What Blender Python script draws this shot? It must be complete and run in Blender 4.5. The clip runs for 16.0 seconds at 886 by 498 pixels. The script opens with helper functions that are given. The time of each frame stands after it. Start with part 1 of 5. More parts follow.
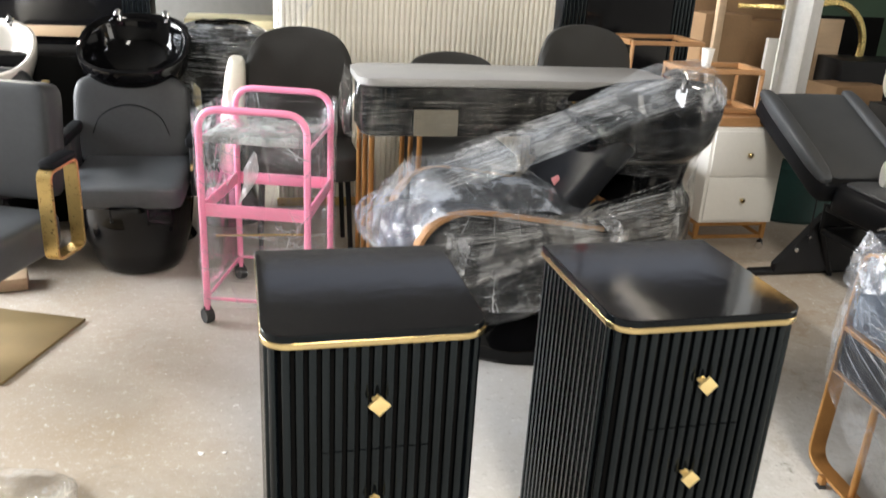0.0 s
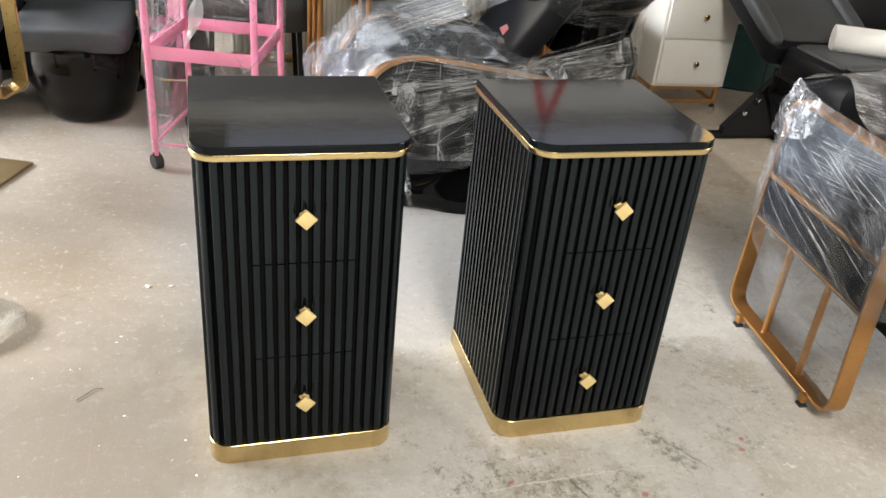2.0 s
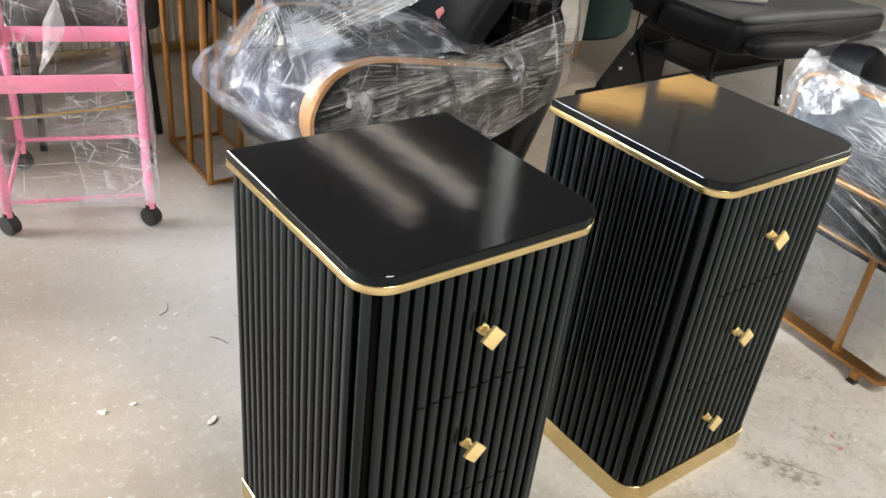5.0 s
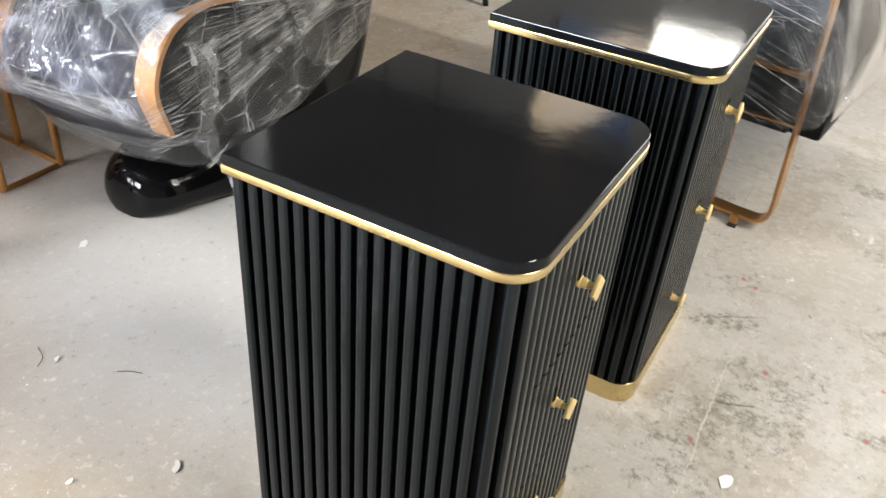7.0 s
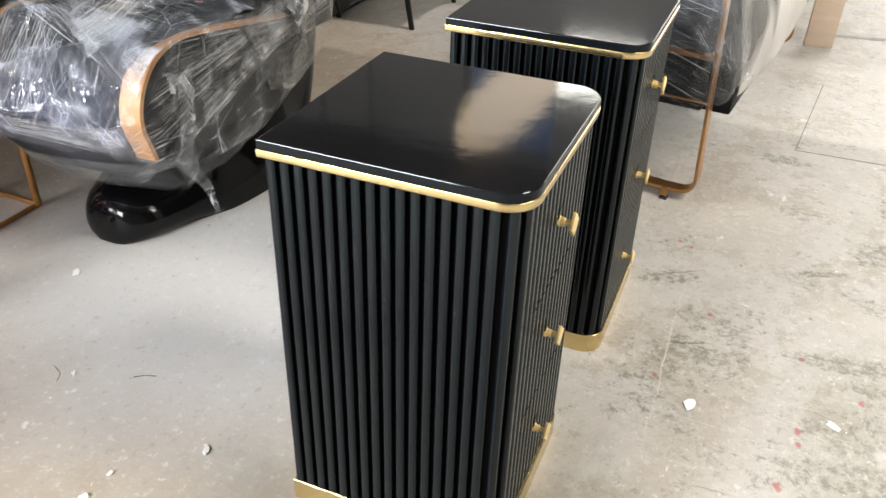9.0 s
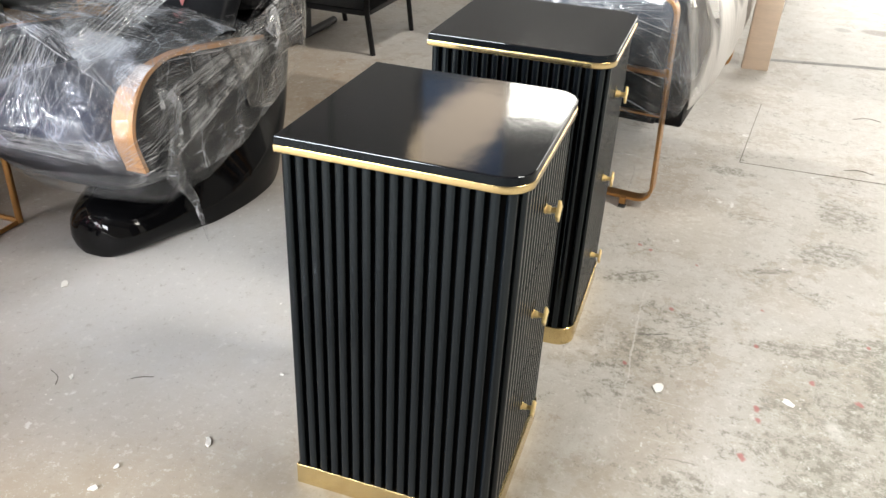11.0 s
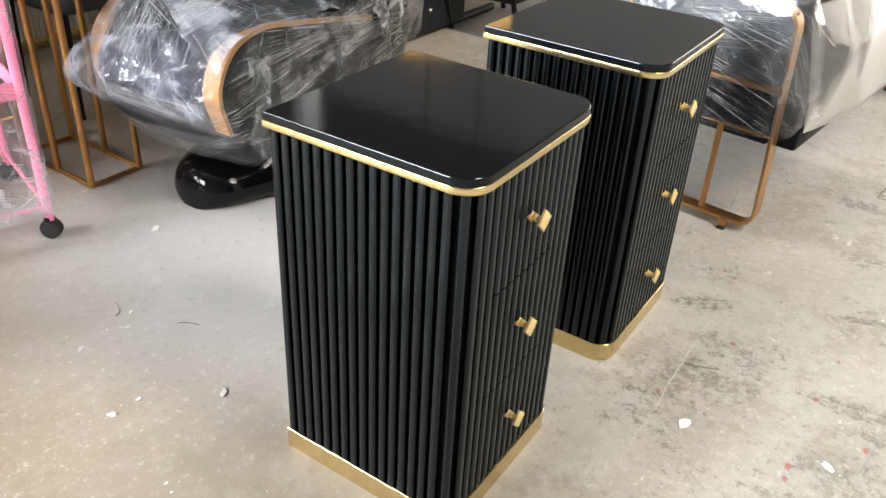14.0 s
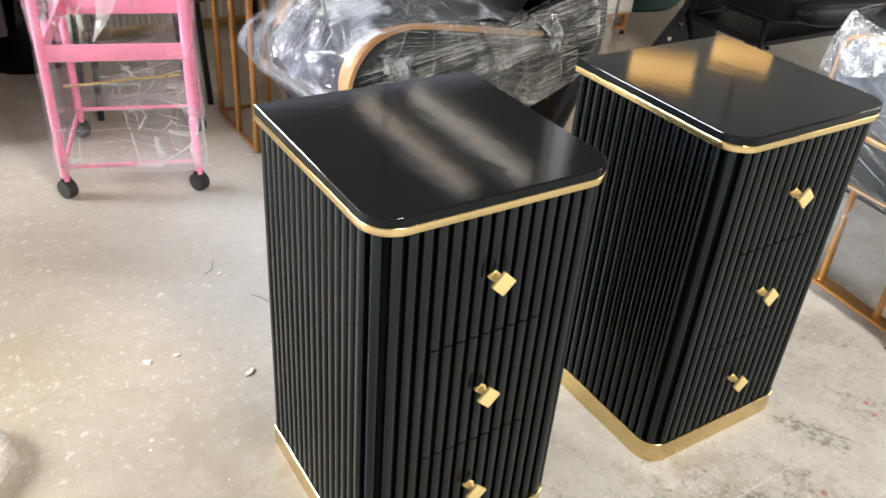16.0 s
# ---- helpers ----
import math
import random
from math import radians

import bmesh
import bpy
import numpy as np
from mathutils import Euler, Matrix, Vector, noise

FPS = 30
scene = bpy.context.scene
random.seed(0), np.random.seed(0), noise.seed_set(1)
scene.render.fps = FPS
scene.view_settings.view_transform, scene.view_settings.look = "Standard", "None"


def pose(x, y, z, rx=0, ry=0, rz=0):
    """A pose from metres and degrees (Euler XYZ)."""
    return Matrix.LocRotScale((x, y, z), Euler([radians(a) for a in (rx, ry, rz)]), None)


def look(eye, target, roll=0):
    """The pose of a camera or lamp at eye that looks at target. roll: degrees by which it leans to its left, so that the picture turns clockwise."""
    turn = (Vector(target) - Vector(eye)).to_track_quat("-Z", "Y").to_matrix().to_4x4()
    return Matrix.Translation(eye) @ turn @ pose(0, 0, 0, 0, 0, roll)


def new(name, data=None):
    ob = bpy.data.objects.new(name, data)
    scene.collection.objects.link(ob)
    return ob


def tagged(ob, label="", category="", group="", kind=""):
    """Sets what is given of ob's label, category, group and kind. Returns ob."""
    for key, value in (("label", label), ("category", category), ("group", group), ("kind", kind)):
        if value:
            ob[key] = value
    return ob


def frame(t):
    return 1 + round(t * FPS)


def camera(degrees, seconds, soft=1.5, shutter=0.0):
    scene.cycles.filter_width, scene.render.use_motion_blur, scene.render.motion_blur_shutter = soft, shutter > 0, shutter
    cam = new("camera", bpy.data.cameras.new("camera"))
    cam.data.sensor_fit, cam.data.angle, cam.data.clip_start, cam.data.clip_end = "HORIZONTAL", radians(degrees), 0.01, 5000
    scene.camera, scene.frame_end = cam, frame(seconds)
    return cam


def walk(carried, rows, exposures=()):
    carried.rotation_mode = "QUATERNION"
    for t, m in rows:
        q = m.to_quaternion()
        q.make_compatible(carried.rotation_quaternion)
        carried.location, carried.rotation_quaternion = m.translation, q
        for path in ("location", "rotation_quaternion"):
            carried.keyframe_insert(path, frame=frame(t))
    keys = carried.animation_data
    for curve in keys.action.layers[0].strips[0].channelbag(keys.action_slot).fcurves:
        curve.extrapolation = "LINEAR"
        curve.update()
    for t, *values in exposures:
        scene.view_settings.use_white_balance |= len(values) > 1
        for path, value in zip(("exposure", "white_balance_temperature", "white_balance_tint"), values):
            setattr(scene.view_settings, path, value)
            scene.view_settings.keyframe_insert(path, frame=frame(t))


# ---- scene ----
cam = camera(56.49, 16.0, soft=1.5, shutter=0.3)
PATH = [
    (0, (0.0277, -0.0143, 1.4877), (0.4654, 1.8015, 0.7737), 3.27),
    (0.5, (0.0708, -0.0853, 1.4522), (0.5161, 1.6749, 0.6113), 4.15),
    (1, (0.0956, -0.1231, 1.4271), (0.5639, 1.6011, 0.5287), 4.06),
    (1.5, (0.0989, -0.1419, 1.411), (0.5804, 1.5578, 0.4751), 4.62),
    (2, (0.099, -0.1366, 1.4063), (0.5948, 1.5422, 0.439), 5.51),
    (2.5, (0.07, -0.0868, 1.3997), (0.6077, 1.5661, 0.4104), 6.7),
    (3, (-0.0396, 0.0441, 1.4016), (0.5774, 1.6676, 0.4114), 7.24),
    (3.2, (-0.0916, 0.0878, 1.405), (0.561, 1.6968, 0.4124), 7.56),
    (5.3, (-0.477, 0.679, 1.3616), (0.6172, 1.9754, 0.3036), 6.2),
    (5.5, (-0.5042, 0.7177, 1.3547), (0.6077, 1.9795, 0.2724), 5.91),
    (6, (-0.5139, 0.8657, 1.3243), (0.6291, 2.0561, 0.1941), 4.86),
    (6.5, (-0.5256, 0.9689, 1.3067), (0.7706, 1.9701, 0.1587), 5.9),
    (7, (-0.6326, 1.0954, 1.3121), (0.7993, 1.873, 0.1531), 4.89),
    (7.5, (-0.6958, 1.1513, 1.3045), (0.8039, 1.786, 0.1437), 5.05),
    (8, (-0.7253, 1.1214, 1.3127), (0.7963, 1.7373, 0.1705), 5.51),
    (8.5, (-0.7703, 1.066, 1.3179), (0.755, 1.7209, 0.202), 3.77),
    (9, (-0.9034, 1.0805, 1.3295), (0.6468, 1.73, 0.2463), 1.9),
    (9.5, (-1.0374, 1.0932, 1.3363), (0.5516, 1.714, 0.292), 2.3),
    (9.7, (-1.0706, 1.0886, 1.338), (0.5395, 1.695, 0.3176), 2.26),
    (11.8, (-1.0803, 1.1147, 1.3233), (0.5503, 1.6321, 0.2882), 3.7),
    (12, (-1.0738, 1.1147, 1.324), (0.5456, 1.6368, 0.2734), 3.79),
    (12.5, (-1.0551, 1.1018, 1.3286), (0.5446, 1.6761, 0.2754), 2.55),
    (13, (-1.0067, 1.0143, 1.3405), (0.5318, 1.7574, 0.3023), 2.79),
    (13.5, (-0.9541, 0.8603, 1.3435), (0.4967, 1.7532, 0.2967), 3.48),
    (14, (-0.896, 0.7825, 1.3521), (0.5185, 1.7215, 0.2947), 3.22),
    (14.5, (-0.7709, 0.7918, 1.3346), (0.636, 1.7357, 0.2727), 5.52),
    (15, (-0.66, 0.8105, 1.3347), (0.6703, 1.8305, 0.2438), 7.39),
    (15.5, (-0.5421, 0.7063, 1.3438), (0.5811, 1.9388, 0.2394), 5.87),
    (16, (-0.4006, 0.521, 1.3554), (0.5222, 1.9305, 0.2768), 4.7),
]
walk(cam, [(t, look(eye, target, roll)) for t, eye, target, roll in PATH], exposures=[(0.0, 0.0), (3.0, -0.02), (5.5, 0.14), (6.5, 0.10), (8.5, 0.04), (12.0, -0.10), (13.5, 0.0), (14.5, 0.06), (15.5, 0.28), (16.0, 0.24)])

# ---- daylight: sky through the doorway and the windows, plus added lamps ----
world = bpy.data.worlds.new("sky")
world.use_nodes = True
scene.world = world
wn = world.node_tree
sky = wn.nodes.new("ShaderNodeTexSky")
sky.sky_type, sky.sun_disc = "NISHITA", False
sky.sun_elevation, sky.sun_rotation = radians(48), radians(150)
wn.links.new(sky.outputs[0], wn.nodes["Background"].inputs[0])
wn.nodes["Background"].inputs[1].default_value = 0.12

sun = new("sun", bpy.data.lights.new("sun", "SUN"))
sun.data.energy, sun.data.angle, sun.data.color = 1.5, radians(0.5), (1.0, 0.95, 0.88)
sun.matrix_world = look((-8, -14, 16), (0, 0, 0))


def opening_light(name, eye, target, width, height, watts, color, shape="RECTANGLE", roll=0):
    """Skylight that enters by an opening of the hall; also makes the added lamps."""
    lamp = new(name, bpy.data.lights.new(name, "AREA"))
    lamp.data.shape, lamp.data.size, lamp.data.size_y = shape, width, height
    lamp.data.energy, lamp.data.color = watts, color
    lamp.matrix_world = look(eye, target, roll)
    return lamp


WARM, COOL = (1.0, 0.945, 0.85), (0.93, 0.955, 0.98)
opening_light("doorway_daylight", (8.0, -0.9, 1.9), (0, 0.0, 0.4), 3.6, 3.6, 335, WARM)
opening_light("high_window_daylight", (7.06, 2.76, 3.20), (0.6, 1.4, 0.6), 0.80, 0.50, 16, WARM)
# tan lamp added so the cabinet tops mirror a tan patch
opening_light("tan_patch_lamp", (7.06, 3.70, 3.72), (0.6, 1.4, 0.6), 1.40, 0.66, 7.0, (1.0, 0.76, 0.50), "ELLIPSE", 43)
opening_light("west_window_daylight", (-4.9, 4.5, 2.2), (0.2, 3.1, 0.4), 3.6, 1.9, 1220, COOL)
# unseen, added: lights the cabinet fronts from behind the camera
opening_light("roof_lamp", (0.6, -2.4, 4.35), (0.6, -2.4, 0.0), 1.0, 4.0, 430, WARM)
# unseen, added: brightens the back of the hall and its roof
opening_light("roof_lamp", (-3.2, 9.2, 4.35), (-3.2, 9.2, 0.0), 1.0, 2.6, 1000, WARM)
# two narrow rooflights, placed from their streaks in the cabinet tops
opening_light("roof_lamp", (3.95, 8.05, 4.35), (3.95, 8.05, 0.0), 0.26, 2.6, 4.6, (1.0, 0.80, 0.60))
opening_light("roof_lamp", (4.70, 8.05, 4.35), (4.70, 8.05, 0.0), 0.22, 2.6, 5.4, (1.0, 0.86, 0.70))
# weak wide lamp added to give the cabinet tops a pale reflection
opening_light("roof_lamp", (3.45, 10.22, 4.42), (3.45, 10.22, 0.0), 6.7, 1.25, 11.5, (1.0, 0.86, 0.72))

# ---- materials ----
def nodes_of(name):
    m = bpy.data.materials.new(name)
    m.use_nodes = True
    t = m.node_tree
    return m, t, t.nodes["Principled BSDF"], t.nodes.new, t.links.new


def noise_node(t, scale, detail=4.0, rough=0.6, stretch=(1, 1, 1), source="Object"):
    co = t.nodes.new("ShaderNodeTexCoord")
    mp = t.nodes.new("ShaderNodeMapping")
    mp.inputs["Scale"].default_value = stretch
    n = t.nodes.new("ShaderNodeTexNoise")
    n.inputs["Scale"].default_value, n.inputs["Detail"].default_value, n.inputs["Roughness"].default_value = scale, detail, rough
    t.links.new(co.outputs[source], mp.inputs[0])
    t.links.new(mp.outputs[0], n.inputs[0])
    return n


def ramp_node(t, src, stops):
    r = t.nodes.new("ShaderNodeValToRGB")
    els = r.color_ramp.elements
    while len(els) < len(stops):
        els.new(0.5)
    for e, (p, c) in zip(els, stops):
        e.position, e.color = p, (c, c, c, 1) if isinstance(c, (int, float)) else (*c, 1)
    t.links.new(src, r.inputs[0])
    return r


def mix_node(t, fac, a, b, mode="MIX"):
    m = t.nodes.new("ShaderNodeMix")
    m.data_type, m.blend_type = "RGBA", mode
    for sock, v in ((m.inputs[0], fac), (m.inputs[6], a), (m.inputs[7], b)):
        if isinstance(v, (int, float)):
            sock.default_value = v
        elif isinstance(v, tuple):
            sock.default_value = (*v, 1)
        else:
            t.links.new(v, sock)
    return m.outputs[2]


def surface(name, color, rough=0.5, metal=0.0, vary=0.25, grain=40.0, patch=4.0, bump=0.1, bump_scale=120.0, coat=0.0, stretch=(1, 1, 1), source="Object", rough_vary=0.12, spec=0.5, spec_tint=(1, 1, 1)):
    """A surface with patchy colour, fine grain, uneven gloss and a little relief."""
    m, t, p, nn, ln = nodes_of(name)
    big, small = noise_node(t, patch, 3, 0.5, stretch, source), noise_node(t, grain, 5, 0.65, stretch, source)
    lo, hi = tuple(c * (1 - vary) for c in color), tuple(min(1, c * (1 + vary)) for c in color)
    c1 = mix_node(t, ramp_node(t, big.outputs[0], [(0.3, 0), (0.7, 1)]).outputs[0], lo, hi)
    c2 = mix_node(t, 0.35, c1, mix_node(t, ramp_node(t, small.outputs[0], [(0.35, 0), (0.65, 1)]).outputs[0], lo, hi))
    ln(c2, p.inputs["Base Color"])
    rr = nn("ShaderNodeMapRange")
    rr.inputs["To Min"].default_value, rr.inputs["To Max"].default_value = max(0.02, rough - rough_vary), min(1, rough + rough_vary)
    ln(small.outputs[0], rr.inputs[0])
    ln(rr.outputs[0], p.inputs["Roughness"])
    p.inputs["Metallic"].default_value = metal
    p.inputs["Coat Weight"].default_value = coat
    p.inputs["Specular IOR Level"].default_value = spec
    p.inputs["Specular Tint"].default_value = (*spec_tint, 1)
    p.inputs["Coat Roughness"].default_value = 0.05
    if bump:
        b = nn("ShaderNodeBump")
        b.inputs["Strength"].default_value, b.inputs["Distance"].default_value = bump, 0.002
        ln(noise_node(t, bump_scale, 4, 0.6, stretch, source).outputs[0], b.inputs["Height"])
        ln(b.outputs[0], p.inputs["Normal"])
    return m


def concrete_floor():
    m, t, p, nn, ln = nodes_of("worn_concrete")
    wide, mid, fine, grit, tiny = (noise_node(t, sc, d, r) for sc, d, r in ((0.5, 3, 0.5), (3.1, 15, 0.74), (9.0, 12, 0.78), (34, 8, 0.75), (120, 3, 0.6)))
    co, sep = nn("ShaderNodeTexCoord"), nn("ShaderNodeSeparateXYZ")
    ln(co.outputs["Object"], sep.inputs[0])

    def calc(op, a, b, c=None):
        n = nn("ShaderNodeMath")
        n.operation = op
        for sock, v in zip(n.inputs, (a, b, c)):
            if isinstance(v, (int, float)):
                sock.default_value = v
            elif v is not None:
                ln(v, sock)
        return n.outputs[0]

    def step(n, a, b, lo=0.0, hi=1.0):
        return ramp_node(t, n, [(a, lo), (b, hi)]).outputs[0]

    # the worn, paint-stained part of the slab lies towards the doorway; the rest is trowelled smooth
    lean = calc("MULTIPLY_ADD", sep.outputs[1], -1.0, calc("MULTIPLY_ADD", sep.outputs[0], 0.5, 1.45))
    wob = calc("MULTIPLY_ADD", wide.outputs[0], 1.2, lean)
    worn = step(wob, 0.0, 1.0, 0.22, 1.0)

    def spread(fac):
        return calc("MULTIPLY", fac, worn)

    base = mix_node(t, step(wide.outputs[0], 0.40, 0.60), (0.325, 0.258, 0.188), (0.41, 0.375, 0.33))
    base = mix_node(t, step(wob, 0.2, 1.0, 0.0, 0.8), base, (0.40, 0.372, 0.33))
    # a pale cool patch and a dark brown patch, both with ragged edges
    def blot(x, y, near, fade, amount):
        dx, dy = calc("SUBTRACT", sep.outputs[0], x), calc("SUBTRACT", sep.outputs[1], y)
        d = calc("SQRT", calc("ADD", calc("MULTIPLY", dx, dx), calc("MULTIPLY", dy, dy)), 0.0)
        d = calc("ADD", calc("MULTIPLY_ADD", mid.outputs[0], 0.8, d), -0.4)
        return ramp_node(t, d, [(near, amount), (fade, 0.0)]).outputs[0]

    # pool of cool daylight painted into the floor colour
    base = mix_node(t, blot(0.55, 2.45, 0.30, 0.85, 0.85), base, (0.53, 0.53, 0.535))
    # pale laitance left in crisp-edged islands
    base = mix_node(t, spread(step(mid.outputs[0], 0.455, 0.475, 0.0, 0.75)), base, (0.47, 0.455, 0.427))
    base = mix_node(t, spread(step(fine.outputs[0], 0.50, 0.515, 0.0, 0.45)), base, (0.52, 0.51, 0.487))
    # a ragged spot: a stretched, turned disc in coordinates that a fine noise has stirred
    stir, warp = noise_node(t, 26.0, 6, 0.7), nn("ShaderNodeVectorMath")
    warp.operation, warp.inputs[1].default_value = "MULTIPLY_ADD", (0.035, 0.035, 0.0)
    shift = nn("ShaderNodeVectorMath")
    shift.inputs[1].default_value = (-0.0175, -0.0175, 0.0)
    ln(co.outputs["Object"], shift.inputs[0])
    ln(stir.outputs["Color"], warp.inputs[0])
    ln(shift.outputs[0], warp.inputs[2])

    def spot(x, y, rx, ry, turn, soft=0.35):
        mp, length = nn("ShaderNodeMapping"), nn("ShaderNodeVectorMath")
        mp.vector_type, length.operation = "TEXTURE", "LENGTH"
        mp.inputs["Location"].default_value, mp.inputs["Rotation"].default_value, mp.inputs["Scale"].default_value = (x, y, 0), (0, 0, radians(turn)), (rx, ry, 1)
        ln(warp.outputs[0], mp.inputs[0])
        ln(mp.outputs[0], length.inputs[0])
        return ramp_node(t, length.outputs["Value"], [(1.0 - soft, 1.0), (1.0 + soft, 0.0)]).outputs[0]

    def spots(rows, soft):
        total = None
        for x, y, rx, ry, turn, k in rows:
            one = calc("MULTIPLY", spot(x, y, rx, ry, turn, soft), k)
            total = one if total is None else calc("MAXIMUM", total, one)
        return total

    # grey wear: patches that break up into crisp specks, drawn out along the trowel's strokes
    grain, blur, streaks = noise_node(t, 34.0, 9, 0.86, (1.1, 0.9, 1)), noise_node(t, 4.5, 8, 0.7, (1.5, 1, 1)), noise_node(t, 19.0, 11, 0.84, (1.4, 0.8, 1))
    dense = spots(((2.10, 0.99, 0.13, 0.05, -88, 0.6), (1.86, 0.58, 0.17, 0.15, 0, 0.75), (1.56, 0.63, 0.16, 0.10, -60, 0.8), (0.955, 0.75, 0.18, 0.045, -78, 1.3), (1.0, 0.62, 0.09, 0.07, 0, 1.1),
                   (0.78, 0.50, 0.40, 0.11, 10, 1.1), (0.46, 0.72, 0.20, 0.08, -40, 0.8), (0.30, 0.98, 0.10, 0.16, 0, 0.6), (1.355, 0.85, 0.15, 0.018, -64, 1.0), (0.82, 1.10, 0.40, 0.15, -8, 0.5), (1.15, 1.24, 0.12, 0.05, -56, 0.7), (0.15, 0.75, 0.3, 0.25, 0, 0.8), (0.55, 0.62, 0.65, 0.34, 0, 0.62)), 0.5)
    smooth = spots(((1.53, 1.08, 0.24, 0.17, 0, 1.0), (1.17, 0.79, 0.10, 0.11, 0, 1.0)), 0.5)
    dense = calc("ADD", dense, spread(step(blur.outputs[0], 0.46, 0.64, 0.0, 0.75)))
    dense = calc("MINIMUM", calc("MULTIPLY_ADD", smooth, -0.9, dense), 1.0)
    # broad soft patches of darker brown and tan
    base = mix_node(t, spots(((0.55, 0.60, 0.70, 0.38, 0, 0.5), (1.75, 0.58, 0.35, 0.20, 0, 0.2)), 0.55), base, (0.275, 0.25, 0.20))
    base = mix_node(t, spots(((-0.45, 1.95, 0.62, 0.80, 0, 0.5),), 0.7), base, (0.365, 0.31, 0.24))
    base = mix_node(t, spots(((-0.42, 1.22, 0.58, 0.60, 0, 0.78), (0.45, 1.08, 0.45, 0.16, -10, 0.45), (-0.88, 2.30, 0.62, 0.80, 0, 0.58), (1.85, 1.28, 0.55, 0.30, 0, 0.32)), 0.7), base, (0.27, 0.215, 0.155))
    base = mix_node(t, calc("MULTIPLY", smooth, 0.6), base, (0.45, 0.42, 0.372))
    level = calc("MULTIPLY_ADD", dense, 0.13, grain.outputs[0])
    base = mix_node(t, spread(step(level, 0.57, 0.66, 0.0, 0.65)), base, (0.265, 0.252, 0.215))
    base = mix_node(t, spread(step(level, 0.635, 0.65, 0.0, 0.72)), base, (0.185, 0.174, 0.142))
    base = mix_node(t, spread(step(calc("MULTIPLY_ADD", dense, 0.12, streaks.outputs[0]), 0.64, 0.66, 0.0, 0.5)), base, (0.225, 0.213, 0.18))
    base = mix_node(t, spread(step(calc("MULTIPLY_ADD", dense, 0.06, streaks.outputs[0]), 0.40, 0.425, 0.5, 0.0)), base, (0.56, 0.55, 0.525))
    # cracks, a chalk-white line and two drain stains
    base = mix_node(t, spots(((0.87, 1.137, 0.072, 0.0045, -69, 0.9), (0.949, 1.04, 0.035, 0.003, -62, 0.6), (1.18, 1.225, 0.11, 0.004, -56, 0.6), (1.72, 0.88, 0.10, 0.003, -86, 0.5), (0.40, 1.01, 0.05, 0.003, -80, 0.5)), 0.5), base, (0.11, 0.105, 0.09))
    base = mix_node(t, spots(((0.815, 1.178, 0.42, 0.0032, 2.2, 0.55), (0.645, 0.675, 0.03, 0.05, -70, 0.4)), 0.6), base, (0.62, 0.61, 0.59))
    base = mix_node(t, spots(((4.70, 0.22, 0.09, 0.15, 0, 0.75), (4.665, 0.446, 0.07, 0.06, 0, 0.45)), 0.4), base, (0.14, 0.12, 0.09))
    base = mix_node(t, step(grit.outputs[0], 0.36, 0.42, 0.42, 0.0), base, (0.25, 0.225, 0.19))
    base = mix_node(t, step(grit.outputs[0], 0.58, 0.61, 0.0, 0.42), base, (0.64, 0.63, 0.61))
    base = mix_node(t, step(tiny.outputs[0], 0.67, 0.71, 0.0, 0.6), base, (0.15, 0.13, 0.11))
    speck = noise_node(t, 75, 6, 0.8, (1.3, 1, 1))
    base = mix_node(t, step(speck.outputs[0], 0.40, 0.415, 0.40, 0.0), base, (0.60, 0.59, 0.565))
    # long thin scratches, drips of white and of red paint
    scratch = noise_node(t, 1.0, 2, 0.5, (60, 0.8, 1))
    base = mix_node(t, spread(ramp_node(t, scratch.outputs[0], [(0.640, 0), (0.655, 0.35), (0.670, 0)]).outputs[0]), base, (0.62, 0.61, 0.59))
    blobs = noise_node(t, 6.5, 8, 0.72)
    base = mix_node(t, step(blobs.outputs[0], 0.655, 0.67, 0.0, 0.75), base, (0.68, 0.68, 0.67))
    # dark brown patch beside and in front of the left cabinet
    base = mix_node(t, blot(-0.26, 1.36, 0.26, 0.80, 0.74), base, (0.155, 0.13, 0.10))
    red = spots([(x, y, r, r * 0.75, 20, 0.8) for x, y, r in ((1.020, 1.098, 0.011), (0.712, 1.188, 0.009), (0.656, 0.853, 0.014), (0.615, 0.850, 0.013), (0.818, 0.723, 0.012), (1.119, 0.852, 0.007), (0.930, 0.862, 0.012), (1.363, 1.242, 0.009), (1.342, 1.205, 0.009),
                                                            (0.469, 0.883, 0.014), (0.775, 0.611, 0.016), (1.045, 0.570, 0.008), (0.418, 0.669, 0.011), (0.434, 0.632, 0.010), (1.306, 1.056, 0.007))], 0.45)
    base = mix_node(t, red, base, (0.36, 0.125, 0.115))
    ln(base, p.inputs["Base Color"])
    rr = nn("ShaderNodeMapRange")
    rr.inputs["To Min"].default_value, rr.inputs["To Max"].default_value = 0.38, 0.78
    ln(mid.outputs[0], rr.inputs[0])
    ln(rr.outputs[0], p.inputs["Roughness"])
    p.inputs["Specular IOR Level"].default_value = 0.35
    b = nn("ShaderNodeBump")
    b.inputs["Strength"].default_value, b.inputs["Distance"].default_value = 0.35, 0.003
    ln(calc("MULTIPLY_ADD", fine.outputs[0], 0.6, grit.outputs[0]), b.inputs["Height"])
    ln(b.outputs[0], p.inputs["Normal"])
    return m


